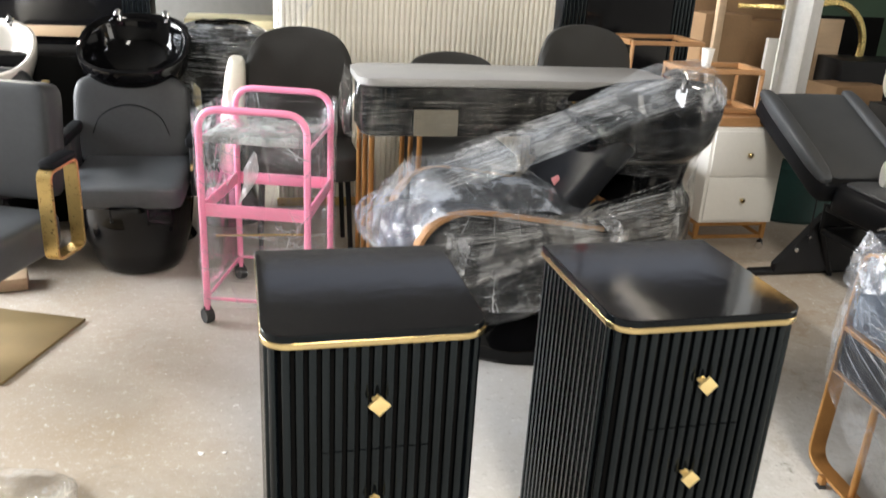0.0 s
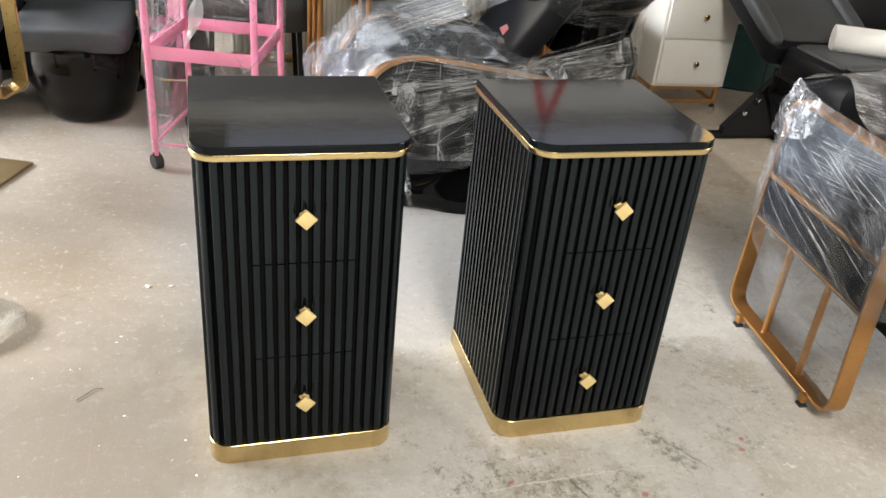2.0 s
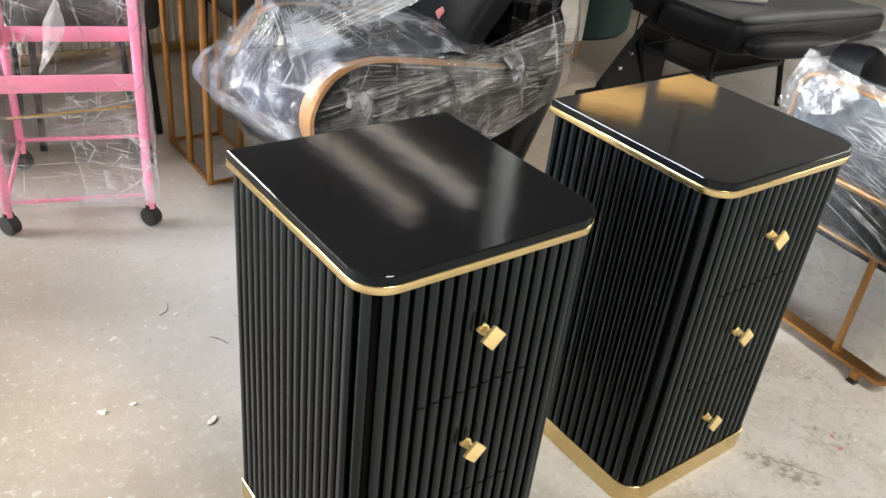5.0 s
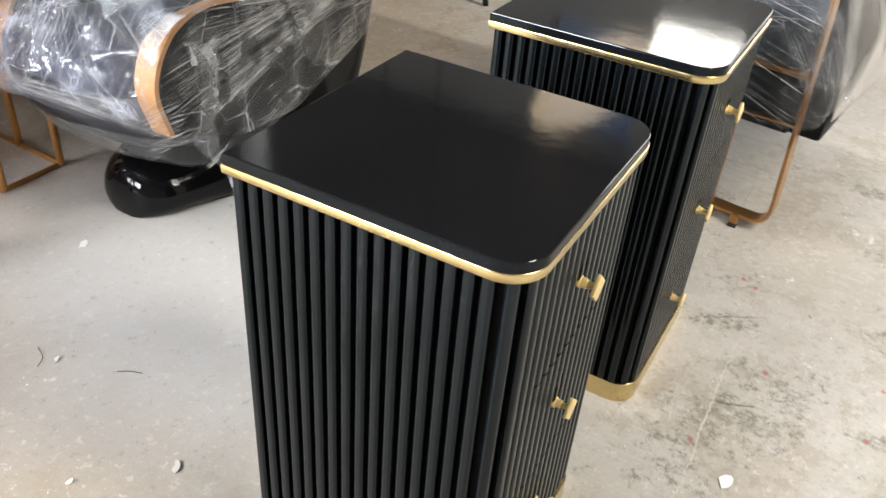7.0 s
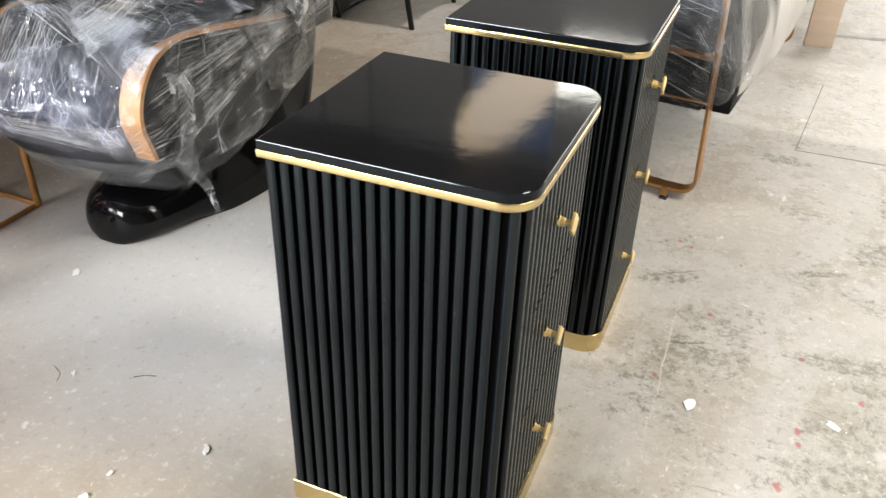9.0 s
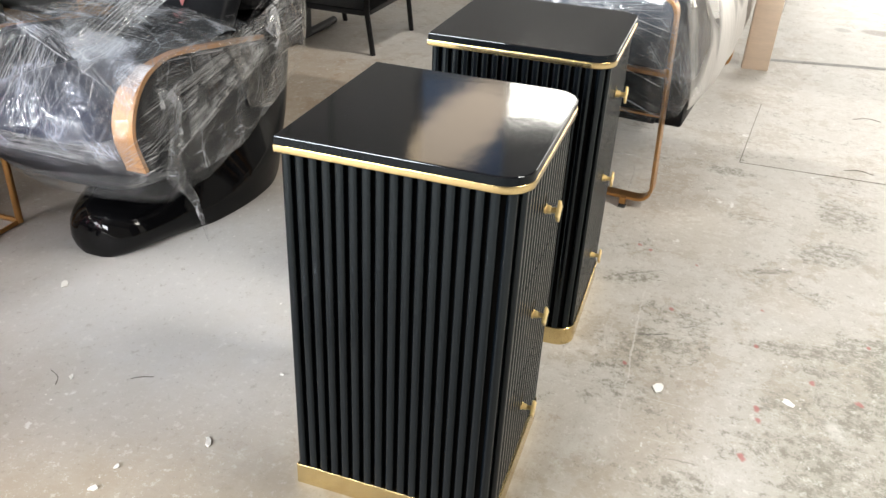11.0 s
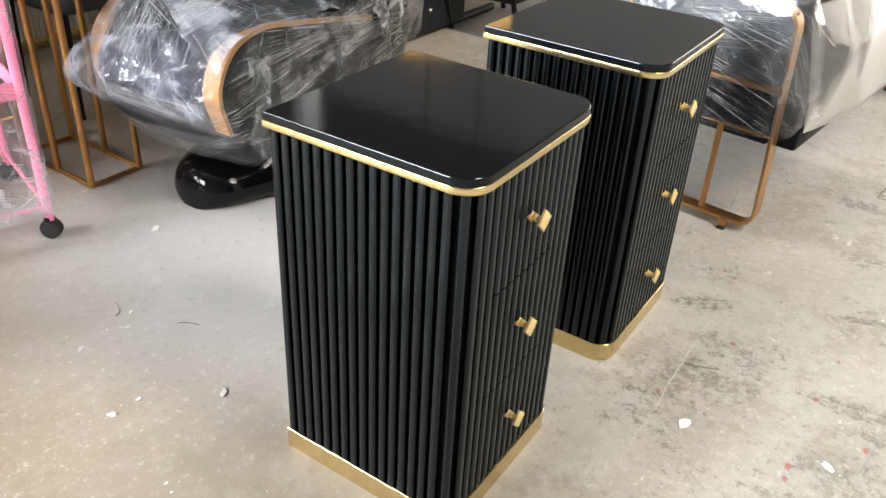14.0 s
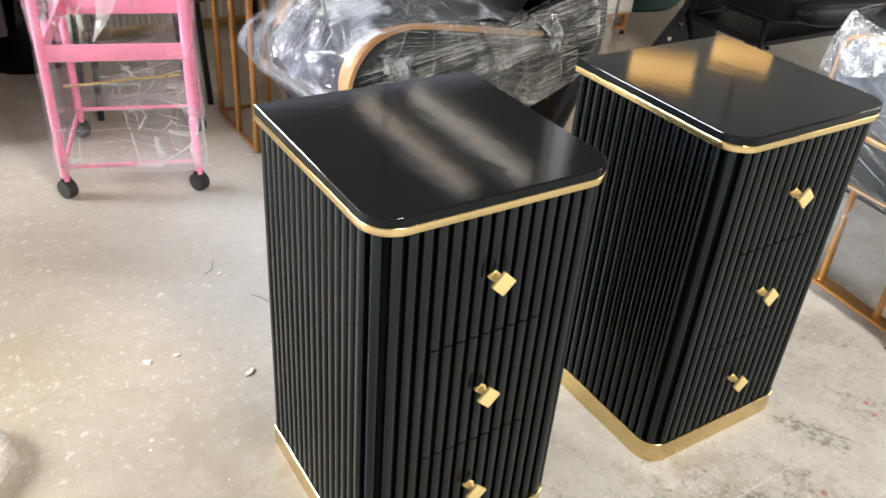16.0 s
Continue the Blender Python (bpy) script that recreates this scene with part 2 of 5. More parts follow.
def stretch_film(name="clear_stretch_film", haze=0.03, streak=0.8, crease=0.3, su=0.6, sv=50.0, gloss=1.0, tint=(0.88, 0.93, 1.0), size=9.0, angle=0.0, thick=1.0):
    """Clear wrapping film: see-through, with flat crumpled facets and sharp glints; more glints are painted milky white
    along its stretch lines.
    """
    m, t, p, nn, ln = nodes_of(name)
    t.nodes.remove(p)
    out = t.nodes["Material Output"]

    def math_node(op, a, b, c=None, clamp=False):
        n = nn("ShaderNodeMath")
        n.operation, n.use_clamp = op, clamp
        for sock, v in zip(n.inputs, (a, b, c)):
            if isinstance(v, (int, float)):
                sock.default_value = v
            elif v is not None:
                ln(v, sock)
        return n.outputs[0]

    def threads_at(turned, a, b, seed):
        co, turn, mp = nn("ShaderNodeTexCoord"), nn("ShaderNodeMapping"), nn("ShaderNodeMapping")
        turn.inputs["Rotation"].default_value = (0, 0, radians(turned))
        mp.inputs["Scale"].default_value, mp.inputs["Location"].default_value = (a, b, 1), (seed, seed, 0)
        n = nn("ShaderNodeTexNoise")
        n.inputs["Scale"].default_value, n.inputs["Detail"].default_value, n.inputs["Roughness"].default_value = 1.0, 1.0, 0.5
        ln(co.outputs["UV"], turn.inputs[0])
        ln(turn.outputs[0], mp.inputs[0])
        ln(mp.outputs[0], n.inputs[0])
        return n

    def facets_at(scale, stretch, seed):
        co, mp, v = nn("ShaderNodeTexCoord"), nn("ShaderNodeMapping"), nn("ShaderNodeTexVoronoi")
        mp.inputs["Scale"].default_value, mp.inputs["Location"].default_value = stretch, (seed, seed, seed)
        mp.inputs["Rotation"].default_value = (0.5, 0.3 + seed, 0.7)
        v.feature = "DISTANCE_TO_EDGE"
        v.inputs["Scale"].default_value = scale
        ln(co.outputs["Object"], mp.inputs[0])
        ln(mp.outputs[0], v.inputs["Vector"])
        return v.outputs["Distance"]

    kx, ky = (0.4, 1.5) if su < sv else (1.5, 0.4)
    one, two, three = threads_at(angle, su * kx, sv * ky, 0.0), threads_at(angle + 9, su * 0.8 * kx, sv * 0.8 * ky, 7.3), threads_at(angle - 27, su * 0.7 * kx, sv * 0.4 * ky, 3.1)
    where = noise_node(t, size * 0.5, 3, 0.55, (1, 1, 1), "Object")
    where2 = noise_node(t, size * 0.75, 2, 0.5, (1.3, 1, 0.8), "Object")
    wide, small = facets_at(size * 0.9, (1, 1.5, 0.8), 0.3), facets_at(size * 2.2, (3.2, 1.0, 0.8), 1.7)
    band = lambda n, a, w: ramp_node(t, n.outputs[0], [(a - w * thick, 0), (a, 1), (a + w * thick, 0)]).outputs[0]
    patch1 = ramp_node(t, where.outputs[0], [(0.42, 0.05), (0.58, 1.0)]).outputs[0]
    patch2 = ramp_node(t, where2.outputs[0], [(0.48, 0.0), (0.60, 1.0)]).outputs[0]
    set1 = math_node("MULTIPLY", math_node("ADD", band(one, 0.46, 0.014), band(one, 0.57, 0.020)), patch1)
    set2 = math_node("MULTIPLY", math_node("ADD", band(two, 0.44, 0.015), band(two, 0.54, 0.012)), patch2)
    set3 = math_node("MULTIPLY", band(three, 0.60, 0.012), math_node("SUBTRACT", 1.0, patch1))
    fine = math_node("MULTIPLY", math_node("ADD", math_node("ADD", set1, set2), set3), streak)
    edge1 = ramp_node(t, wide, [(0.0, 1), (0.014, 0)]).outputs[0]
    edge2 = math_node("MULTIPLY", ramp_node(t, small, [(0.0, 0.8), (0.03, 0)]).outputs[0], patch2)
    folds = math_node("MULTIPLY", math_node("ADD", math_node("MULTIPLY", edge1, patch1), edge2), crease)
    lines = math_node("ADD", fine, folds, None, True)
    veil = math_node("MULTIPLY_ADD", math_node("MULTIPLY", patch2, patch1), haze * 2.4, haze * 0.35)
    # stretch lines and creases turn milky white, painting their glints
    amount = math_node("MULTIPLY_ADD", lines, 0.85, veil, True)
    bump = nn("ShaderNodeBump")
    bump.inputs["Strength"].default_value, bump.inputs["Distance"].default_value = 0.85, 0.05
    height = math_node("ADD", math_node("MULTIPLY", wide, 0.20), math_node("MULTIPLY", math_node("MULTIPLY", small, patch2), 0.14))
    ln(math_node("MULTIPLY_ADD", one.outputs[0], 0.03, height), bump.inputs["Height"])
    clear, milk, thru, shine = nn("ShaderNodeBsdfTransparent"), nn("ShaderNodeBsdfDiffuse"), nn("ShaderNodeBsdfTranslucent"), nn("ShaderNodeBsdfGlossy")
    milk.inputs[0].default_value = thru.inputs[0].default_value = (*tint, 1)
    shine.inputs[0].default_value = (1, 1, 1, 1)
    shine.inputs["Roughness"].default_value = 0.06
    fres = nn("ShaderNodeFresnel")
    fres.inputs[0].default_value = 1.45
    for sh in (shine, fres):
        ln(bump.outputs[0], sh.inputs["Normal"])
    white, body, final = nn("ShaderNodeMixShader"), nn("ShaderNodeMixShader"), nn("ShaderNodeMixShader")
    white.inputs[0].default_value = 0.4
    ln(milk.outputs[0], white.inputs[1])
    ln(thru.outputs[0], white.inputs[2])
    ln(amount, body.inputs[0])
    ln(clear.outputs[0], body.inputs[1])
    ln(white.outputs[0], body.inputs[2])
    ln(math_node("MULTIPLY_ADD", lines, 0.30, math_node("MULTIPLY", fres.outputs[0], gloss), True), final.inputs[0])
    ln(body.outputs[0], final.inputs[1])
    ln(shine.outputs[0], final.inputs[2])
    ln(final.outputs[0], out.inputs[0])
    return m


M = dict(
    floor=concrete_floor(),
    lacquer=surface("black_gloss_lacquer", (0.005, 0.005, 0.006), 0.07, vary=0.3, patch=5, grain=140, bump=0.12, bump_scale=13, rough_vary=0.03, spec=0.42, spec_tint=(0.88, 0.97, 1.0)),
    slat=surface("black_satin_slat", (0.0030, 0.0042, 0.0056), 0.17, vary=0.2, patch=1.5, grain=5, bump=0.0, rough_vary=0.03, stretch=(1, 1, 0.1), spec=0.33, spec_tint=(0.78, 0.93, 1.0)),
    # copy of the top's lacquer with its gloss cut, so the edge reads darker
    edge=surface("black_low_gloss_edge", (0.004, 0.005, 0.006), 0.16, vary=0.3, patch=5, grain=90, bump=0.05, bump_scale=40, rough_vary=0.05, spec=0.16, spec_tint=(0.85, 0.96, 1.0)),
    core=surface("black_matt_core", (0.003, 0.003, 0.003), 0.6, vary=0.2, bump=0, spec=0.08),
    brass=surface("polished_brass", (0.65, 0.505, 0.255), 0.24, 1.0, vary=0.08, patch=9, grain=60, bump=0.04, bump_scale=25, rough_vary=0.05),
    knob=surface("bright_brass", (0.95, 0.74, 0.35), 0.38, 0.72, vary=0.05, bump=0.0),
    bronze=surface("bronze_painted_steel", (0.43, 0.22, 0.075), 0.36, 0.75, vary=0.18, patch=7, grain=90, bump=0.05),
    oldgold=surface("old_gold_steel", (0.55, 0.39, 0.15), 0.30, 0.9, vary=0.05, patch=7, grain=90, bump=0.04),
    dullgold=surface("dull_gold_plate", (0.22, 0.16, 0.075), 0.55, 0.5, vary=0.12, patch=5, grain=60, bump=0.03),
    wood=surface("orange_brown_veneer", (0.42, 0.22, 0.095), 0.42, vary=0.22, patch=5, grain=30, stretch=(1, 1, 7), bump=0.08),
    pink=surface("pink_enamel", (0.88, 0.28, 0.45), 0.32, vary=0.06, patch=5, bump=0.03),
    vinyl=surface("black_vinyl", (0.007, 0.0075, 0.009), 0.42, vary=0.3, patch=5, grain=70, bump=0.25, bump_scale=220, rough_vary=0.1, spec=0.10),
    chairvinyl=surface("dull_charcoal_vinyl", (0.027, 0.029, 0.032), 0.48, vary=0.25, patch=4, grain=60, bump=0.25, bump_scale=200, spec=0.35),
    greyvinyl=surface("dull_grey_vinyl", (0.050, 0.054, 0.059), 0.5, vary=0.25, patch=4, grain=60, bump=0.25, bump_scale=200, spec=0.4),
    slate_end=surface("blue_grey_end_vinyl", (0.042, 0.051, 0.067), 0.42, vary=0.25, patch=5, grain=60, bump=0.2, bump_scale=150),
    navy=surface("dark_navy_vinyl", (0.014, 0.019, 0.040), 0.35, vary=0.3, patch=5, grain=60, bump=0.2, bump_scale=150),
    slate=surface("slate_grey_fabric", (0.034, 0.033, 0.031), 0.85, vary=0.2, patch=3, grain=150, bump=0.4, bump_scale=400, spec=0.3),
    fibre=surface("black_gloss_fibreglass", (0.003, 0.003, 0.0035), 0.07, vary=0.3, patch=3, grain=60, bump=0.03, bump_scale=14, rough_vary=0.03, spec=0.26),
    shell=surface("dull_black_shell", (0.022, 0.022, 0.026), 0.38, vary=0.3, patch=5, bump=0.1),
    steel=surface("black_powder_steel", (0.006, 0.006, 0.007), 0.45, vary=0.3, patch=6, bump=0.1, spec=0.2),
    rubber=surface("black_rubber", (0.02, 0.02, 0.02), 0.7, vary=0.3, bump=0.2),
    chrome=surface("chrome", (0.75, 0.75, 0.76), 0.12, 1.0, vary=0.05, bump=0.0),
    white=surface("white_paint", (0.74, 0.72, 0.67), 0.38, vary=0.05, patch=3, grain=50, bump=0.05),
    cream=surface("cream_ribbed_vinyl", (0.74, 0.70, 0.60), 0.5, vary=0.08, patch=2, grain=40, bump=0.1),
    porcelain=surface("white_porcelain", (0.78, 0.74, 0.68), 0.15, vary=0.05, patch=2, bump=0.0),
    frost=stretch_film("frosted_tray_film", haze=0.34, streak=0.3, crease=0.5, su=3, sv=20, size=8, tint=(0.80, 0.88, 0.88)),
    card=surface("brown_cardboard", (0.27, 0.165, 0.085), 0.8, vary=0.18, patch=3, grain=60, bump=0.15),
    board=surface("pale_plywood", (0.56, 0.41, 0.27), 0.6, vary=0.12, patch=4, grain=40, stretch=(1, 1, 6), bump=0.08),
    plywood=surface("pinkish_plywood", (0.66, 0.53, 0.42), 0.6, vary=0.10, patch=4, grain=40, stretch=(1, 1, 6), bump=0.08),
    trench=surface("grey_mortar", (0.29, 0.285, 0.275), 0.85, vary=0.35, patch=14, grain=60, bump=0.2),
    drabcard=surface("drab_card", (0.21, 0.19, 0.145), 0.7, vary=0.12, patch=6, grain=50, bump=0.1),
    grey=surface("grey_painted_steel", (0.72, 0.715, 0.70), 0.45, vary=0.12, patch=3, grain=40, bump=0.1),
    desktop=surface("pale_grey_laminate", (0.26, 0.255, 0.25), 0.4, vary=0.12, patch=3, grain=40, bump=0.05),
    joint=surface("dusty_joint", (0.16, 0.145, 0.12), 0.8, vary=0.4, patch=9, bump=0.0),
    teal=surface("dark_teal_vinyl", (0.006, 0.036, 0.033), 0.5, vary=0.3, patch=4, bump=0.15),
    green=surface("green_painted_wall", (0.055, 0.10, 0.065), 0.7, vary=0.2, patch=2, bump=0.1),
    plaster=surface("grey_plaster", (0.24, 0.235, 0.225), 0.85, vary=0.14, patch=0.8, grain=18, bump=0.3, bump_scale=40),
    roof=surface("grey_roof_sheet", (0.095, 0.092, 0.088), 0.7, vary=0.15, patch=0.7, grain=10, bump=0.1),
    mirror=surface("dark_mirror", (0.006, 0.006, 0.007), 0.06, vary=0.1, bump=0.0, coat=0.15, spec=0.3),
    gilt=surface("gold_foil", (0.95, 0.72, 0.30), 0.28, 1.0, vary=0.12, patch=20, grain=90, bump=0.5, bump_scale=60),
    foil=surface("pale_gold_foil", (0.86, 0.78, 0.52), 0.38, 0.35, vary=0.12, patch=14, grain=60, bump=0.5, bump_scale=40),
    paper=surface("white_paper", (0.80, 0.79, 0.76), 0.7, vary=0.05, bump=0.1),
    twig=surface("dark_twig", (0.06, 0.045, 0.035), 0.8, vary=0.3, bump=0.0),
    tag=surface("pink_tag", (0.75, 0.30, 0.32), 0.6, vary=0.1, bump=0.0),
    film=stretch_film(),
    armfilm=stretch_film("arm_film", haze=0.022, streak=0.40, crease=0.5, su=38, sv=0.4, angle=30, gloss=0.7, thick=1.1),
    hazyfilm=stretch_film("hazy_stretch_film", haze=0.13, streak=0.36, crease=0.34, gloss=0.30, su=0.45, sv=46, size=11, tint=(0.79, 0.84, 1.0), angle=12),
    topfilm=stretch_film("top_film", haze=0.17, streak=0.40, crease=0.4, gloss=0.8, su=0.45, sv=46, size=8, tint=(0.82, 0.89, 1.0), angle=-18),
    sofafilm=stretch_film("sofa_film", haze=0.05, streak=0.45, crease=0.3, gloss=0.6, su=0.4, sv=34, size=6, angle=-28, tint=(0.82, 0.89, 1.0)),
    drapefilm=stretch_film("sofa_drape_film", haze=0.62, streak=0.05, crease=0.06, gloss=0.22, su=0.4, sv=26, size=2.5, angle=-60, tint=(0.74, 0.72, 0.69)),
    sofatop=stretch_film("sofa_top_film", haze=0.14, streak=0.35, crease=0.30, gloss=0.55, su=0.4, sv=28, size=7, angle=24, tint=(0.86, 0.88, 0.92)),
    endfilm=stretch_film("sofa_end_film", haze=0.025, streak=0.28, crease=0.35, gloss=0.7, su=34, sv=0.4, size=6, tint=(0.82, 0.89, 1.0), angle=24),
    bandfilm=stretch_film("stretched_film_band", haze=0.05, streak=0.75, crease=0.10, su=0.25, sv=52, gloss=0.5, size=5, thick=1.3),
    sidefilm=stretch_film("side_film_band", haze=0.025, streak=0.6, crease=0.45, su=0.35, sv=44, tint=(0.97, 0.94, 0.88), angle=-6, gloss=0.9, thick=1.1),
    greyfilm=stretch_film("grey_film_fold", haze=0.30, streak=0.06, crease=0.08, su=0.8, sv=20, size=3, gloss=0.45, tint=(0.44, 0.45, 0.48)),
    deskfilm=stretch_film("desk_film", haze=0.006, streak=0.5, crease=0.12, su=0.5, sv=34, gloss=0.4, tint=(0.97, 0.93, 0.84)),
    cleanfilm=stretch_film("thin_film", haze=0.002, streak=0.12, crease=0.25, su=0.4, sv=22, gloss=0.5, size=10),
    trolleyfilm=stretch_film("trolley_film", haze=0.035, streak=0.38, crease=0.6, su=2.0, sv=30, gloss=0.28, angle=32, size=5),
    tailfilm=stretch_film("torn_film_tail", haze=0.22, streak=0.5, crease=0.5, su=16, sv=1.0, size=18, tint=(0.88, 0.92, 1.0)),
    foldfilm=stretch_film("glint_fold_film", haze=1.0, streak=0.3, crease=0.6, su=2, sv=20, size=14, tint=(0.95, 0.96, 1.0)),
    crumple=stretch_film("crumpled_film", haze=0.16, streak=0.4, crease=1.0, su=4, sv=20, size=34, gloss=1.0, tint=(0.92, 0.94, 1.0)),
    bag=stretch_film("plastic_bag_film", haze=0.16, streak=0.25, crease=0.4, su=6, sv=18, size=9, gloss=0.7, tint=(0.90, 0.86, 0.78)),
)


def glowing(name, color, strength):
    m, t, p, nn, ln = nodes_of(name)
    p.inputs["Base Color"].default_value = (*color, 1)
    p.inputs["Emission Color"].default_value = (*color, 1)
    p.inputs["Emission Strength"].default_value = strength
    return m


# the fine orange-peel of the sprayed tops
peel_nodes = M["lacquer"].node_tree
peel = peel_nodes.nodes.new("ShaderNodeBump")
peel.inputs["Strength"].default_value, peel.inputs["Distance"].default_value = 1.0, 0.00003
peel_nodes.links.new(noise_node(peel_nodes, 260.0, 3, 0.6).outputs[0], peel.inputs["Height"])
peel_nodes.links.new(peel_nodes.nodes["Bump"].outputs[0], peel.inputs["Normal"])
peel_nodes.links.new(peel.outputs[0], peel_nodes.nodes["Principled BSDF"].inputs["Normal"])
M["lamp"] = glowing("warm_lamp_shade", (1.0, 0.60, 0.21), 1.6)
M["glint"] = surface("film_glint_white", (0.84, 0.86, 0.90), 0.18, vary=0.3, patch=12, grain=60, bump=0.0)
glint_nodes = M["glint"].node_tree
glint_nodes.links.new(ramp_node(glint_nodes, noise_node(glint_nodes, 9.0, 2).outputs[0], [(0.40, 0.08), (0.62, 0.75)]).outputs[0], glint_nodes.nodes["Principled BSDF"].inputs["Alpha"])
M["red"] = surface("red_webbing", (0.85, 0.03, 0.04), 0.7, vary=0.15, patch=6, grain=90, bump=0.2)


# ---- building helpers ----
def thing(name, m=None, label="", category="", group=""):
    ob = new(name)
    ob.empty_display_size = 0.1
    ob.matrix_basis = m if m is not None else Matrix()
    return tagged(ob, label, category, group)


def mesh_of(name, bm, material, sharp=38):
    me = bpy.data.meshes.new(name)
    bmesh.ops.recalc_face_normals(bm, faces=bm.faces[:])
    for f in bm.faces:
        f.smooth = True
    bm.to_mesh(me)
    bm.free()
    me.set_sharp_from_angle(angle=radians(sharp))
    me.materials.append(material)
    return me


def part(name, bm, material, parent=None, label="", sharp=38):
    ob = new(name, mesh_of(name, bm, material, sharp))
    ob.parent = parent
    return tagged(ob, label)


def put_mesh(name, me, parent, m):
    """Another object on a mesh that is already there."""
    ob = new(name, me)
    ob.parent = parent
    ob.matrix_basis = m
    return ob


def structure(name, bm, material, label, category):
    return tagged(part(name, bm, material), label, category, kind="structure")


def box(size, at=(0, 0, 0), rot=(0, 0, 0), bevel=0.0, bm=None, seg=2):
    bm = bm or bmesh.new()
    made = bmesh.ops.create_cube(bm, size=1.0, matrix=pose(*at, *rot) @ Matrix.Diagonal((*size, 1)))
    if bevel:
        edges = list({e for v in made["verts"] for e in v.link_edges})
        bmesh.ops.bevel(bm, geom=edges, offset=bevel, segments=seg, affect="EDGES", profile=0.5)
    return bm


def span(x0, x1, y0, y1, z0, z1, bevel=0.0, bm=None, seg=2):
    return box((x1 - x0, y1 - y0, z1 - z0), ((x0 + x1) / 2, (y0 + y1) / 2, (z0 + z1) / 2), (0, 0, 0), bevel, bm, seg)


def loft(rings, bm=None, cap=True, closed=True):
    bm = bm or bmesh.new()
    rows = [[bm.verts.new(p) for p in ring] for ring in rings]
    n = len(rows[0])
    for a, b in zip(rows, rows[1:]):
        for i in range(n if closed else n - 1):
            j = (i + 1) % n
            bm.faces.new((a[i], a[j], b[j], b[i]))
    if cap:
        bm.faces.new(list(reversed(rows[0])))
        bm.faces.new(rows[-1])
    return bm


def smooth_line(pts, per=6, closed=False):
    """A Catmull-Rom line through a few points."""
    pts = [Vector(p) for p in pts]
    out, n = [], len(pts)
    for i in range(n if closed else n - 1):
        if closed:
            a, b, c, d = (pts[(i + k) % n] for k in (-1, 0, 1, 2))
        else:
            b, c = pts[i], pts[i + 1]
            a, d = pts[i - 1] if i else 2 * b - c, pts[i + 2] if i + 2 < n else 2 * c - b
        for k in range(per):
            u = k / per
            out.append(0.5 * (2 * b + (c - a) * u + (2 * a - 5 * b + 4 * c - d) * u * u + (3 * b - a - 3 * c + d) * u ** 3))
    if not closed:
        out.append(pts[-1])
    return out


def sweep(pts, profile, bm=None, closed=False, up=None):
    """A profile of (side, up) offsets carried along a line."""
    bm = bm or bmesh.new()
    pts = [Vector(p) for p in pts]
    n, rows, nor = len(pts), [], None
    for i, p in enumerate(pts):
        a, b = (pts[i - 1], pts[(i + 1) % n]) if closed else (pts[max(0, i - 1)], pts[min(n - 1, i + 1)])
        d = (b - a).normalized()
        if up is not None:
            nor = (Vector(up) - Vector(up).dot(d) * d).normalized()
        elif nor is None:
            ref = Vector((0, 0, 1)) if abs(d.z) < 0.9 else Vector((1, 0, 0))
            nor = (ref - ref.dot(d) * d).normalized()
        else:
            nor = (nor - nor.dot(d) * d).normalized()
        side = d.cross(nor)
        rows.append([p + side * x + nor * y for x, y in profile])
    if closed:
        rows.append(rows[0])
        vs = [[bm.verts.new(q) for q in r] for r in rows[:-1]]
        vs.append(vs[0])
        k = len(profile)
        for a, b in zip(vs, vs[1:]):
            for i in range(k):
                bm.faces.new((a[i], a[(i + 1) % k], b[(i + 1) % k], b[i]))
        return bm
    return loft(rows, bm)


def disc(r, n=10, squash=1.0):
    return [(r * math.cos(2 * math.pi * i / n), squash * r * math.sin(2 * math.pi * i / n)) for i in range(n)]


def rect(w, h, c=0.0):
    c = c or min(w, h) * 0.18
    w, h = w / 2, h / 2
    return [(w - c, -h), (w, -h + c), (w, h - c), (w - c, h), (-w + c, h), (-w, h - c), (-w, -h + c), (-w + c, -h)]


def tube(pts, r, bm=None, n=10, closed=False):
    return sweep(pts, disc(r, n), bm, closed)


def fillet(pts, r, per=5, closed=False):
    """A line of straight runs with rounded corners."""
    pts = [Vector(p) for p in pts]
    out, n = [], len(pts)
    for i, p in enumerate(pts):
        if not closed and i in (0, n - 1):
            out.append(p)
            continue
        a, b = (pts[i - 1] - p), (pts[(i + 1) % n] - p)
        k = min(r, a.length * 0.48, b.length * 0.48)
        a, b = p + a.normalized() * k, p + b.normalized() * k
        for j in range(per + 1):
            u = j / per
            out.append(a * (1 - u) ** 2 + p * 2 * u * (1 - u) + b * u * u)
    return out


def lathe(profile, n=20, bm=None, m=None):
    rings = [[Vector((r * math.cos(2 * math.pi * i / n), r * math.sin(2 * math.pi * i / n), z)) for i in range(n)] for r, z in profile]
    if m is not None:
        rings = [[m @ p for p in ring] for ring in rings]
    return loft(rings, bm)


def cushion(sx, sy, sz, m=None, bm=None, power=0.28, nu=28, nv=14, sag=0.0):
    """A stuffed pad: a box with softly rounded sides."""
    def se(c, e):
        return math.copysign(abs(c) ** e, c)
    rings = []
    for j in range(1, nv):
        b = -math.pi / 2 + math.pi * j / nv
        ring = []
        for i in range(nu):
            a = 2 * math.pi * i / nu
            cb = se(math.cos(b), power)
            p = Vector((sx / 2 * se(math.cos(a), power) * cb, sy / 2 * se(math.sin(a), power) * cb, sz / 2 * se(math.sin(b), power * 1.6)))
            p.z += sag * noise.noise(p * 7)
            ring.append(m @ p if m is not None else p)
        rings.append(ring)
    return loft(rings, bm)


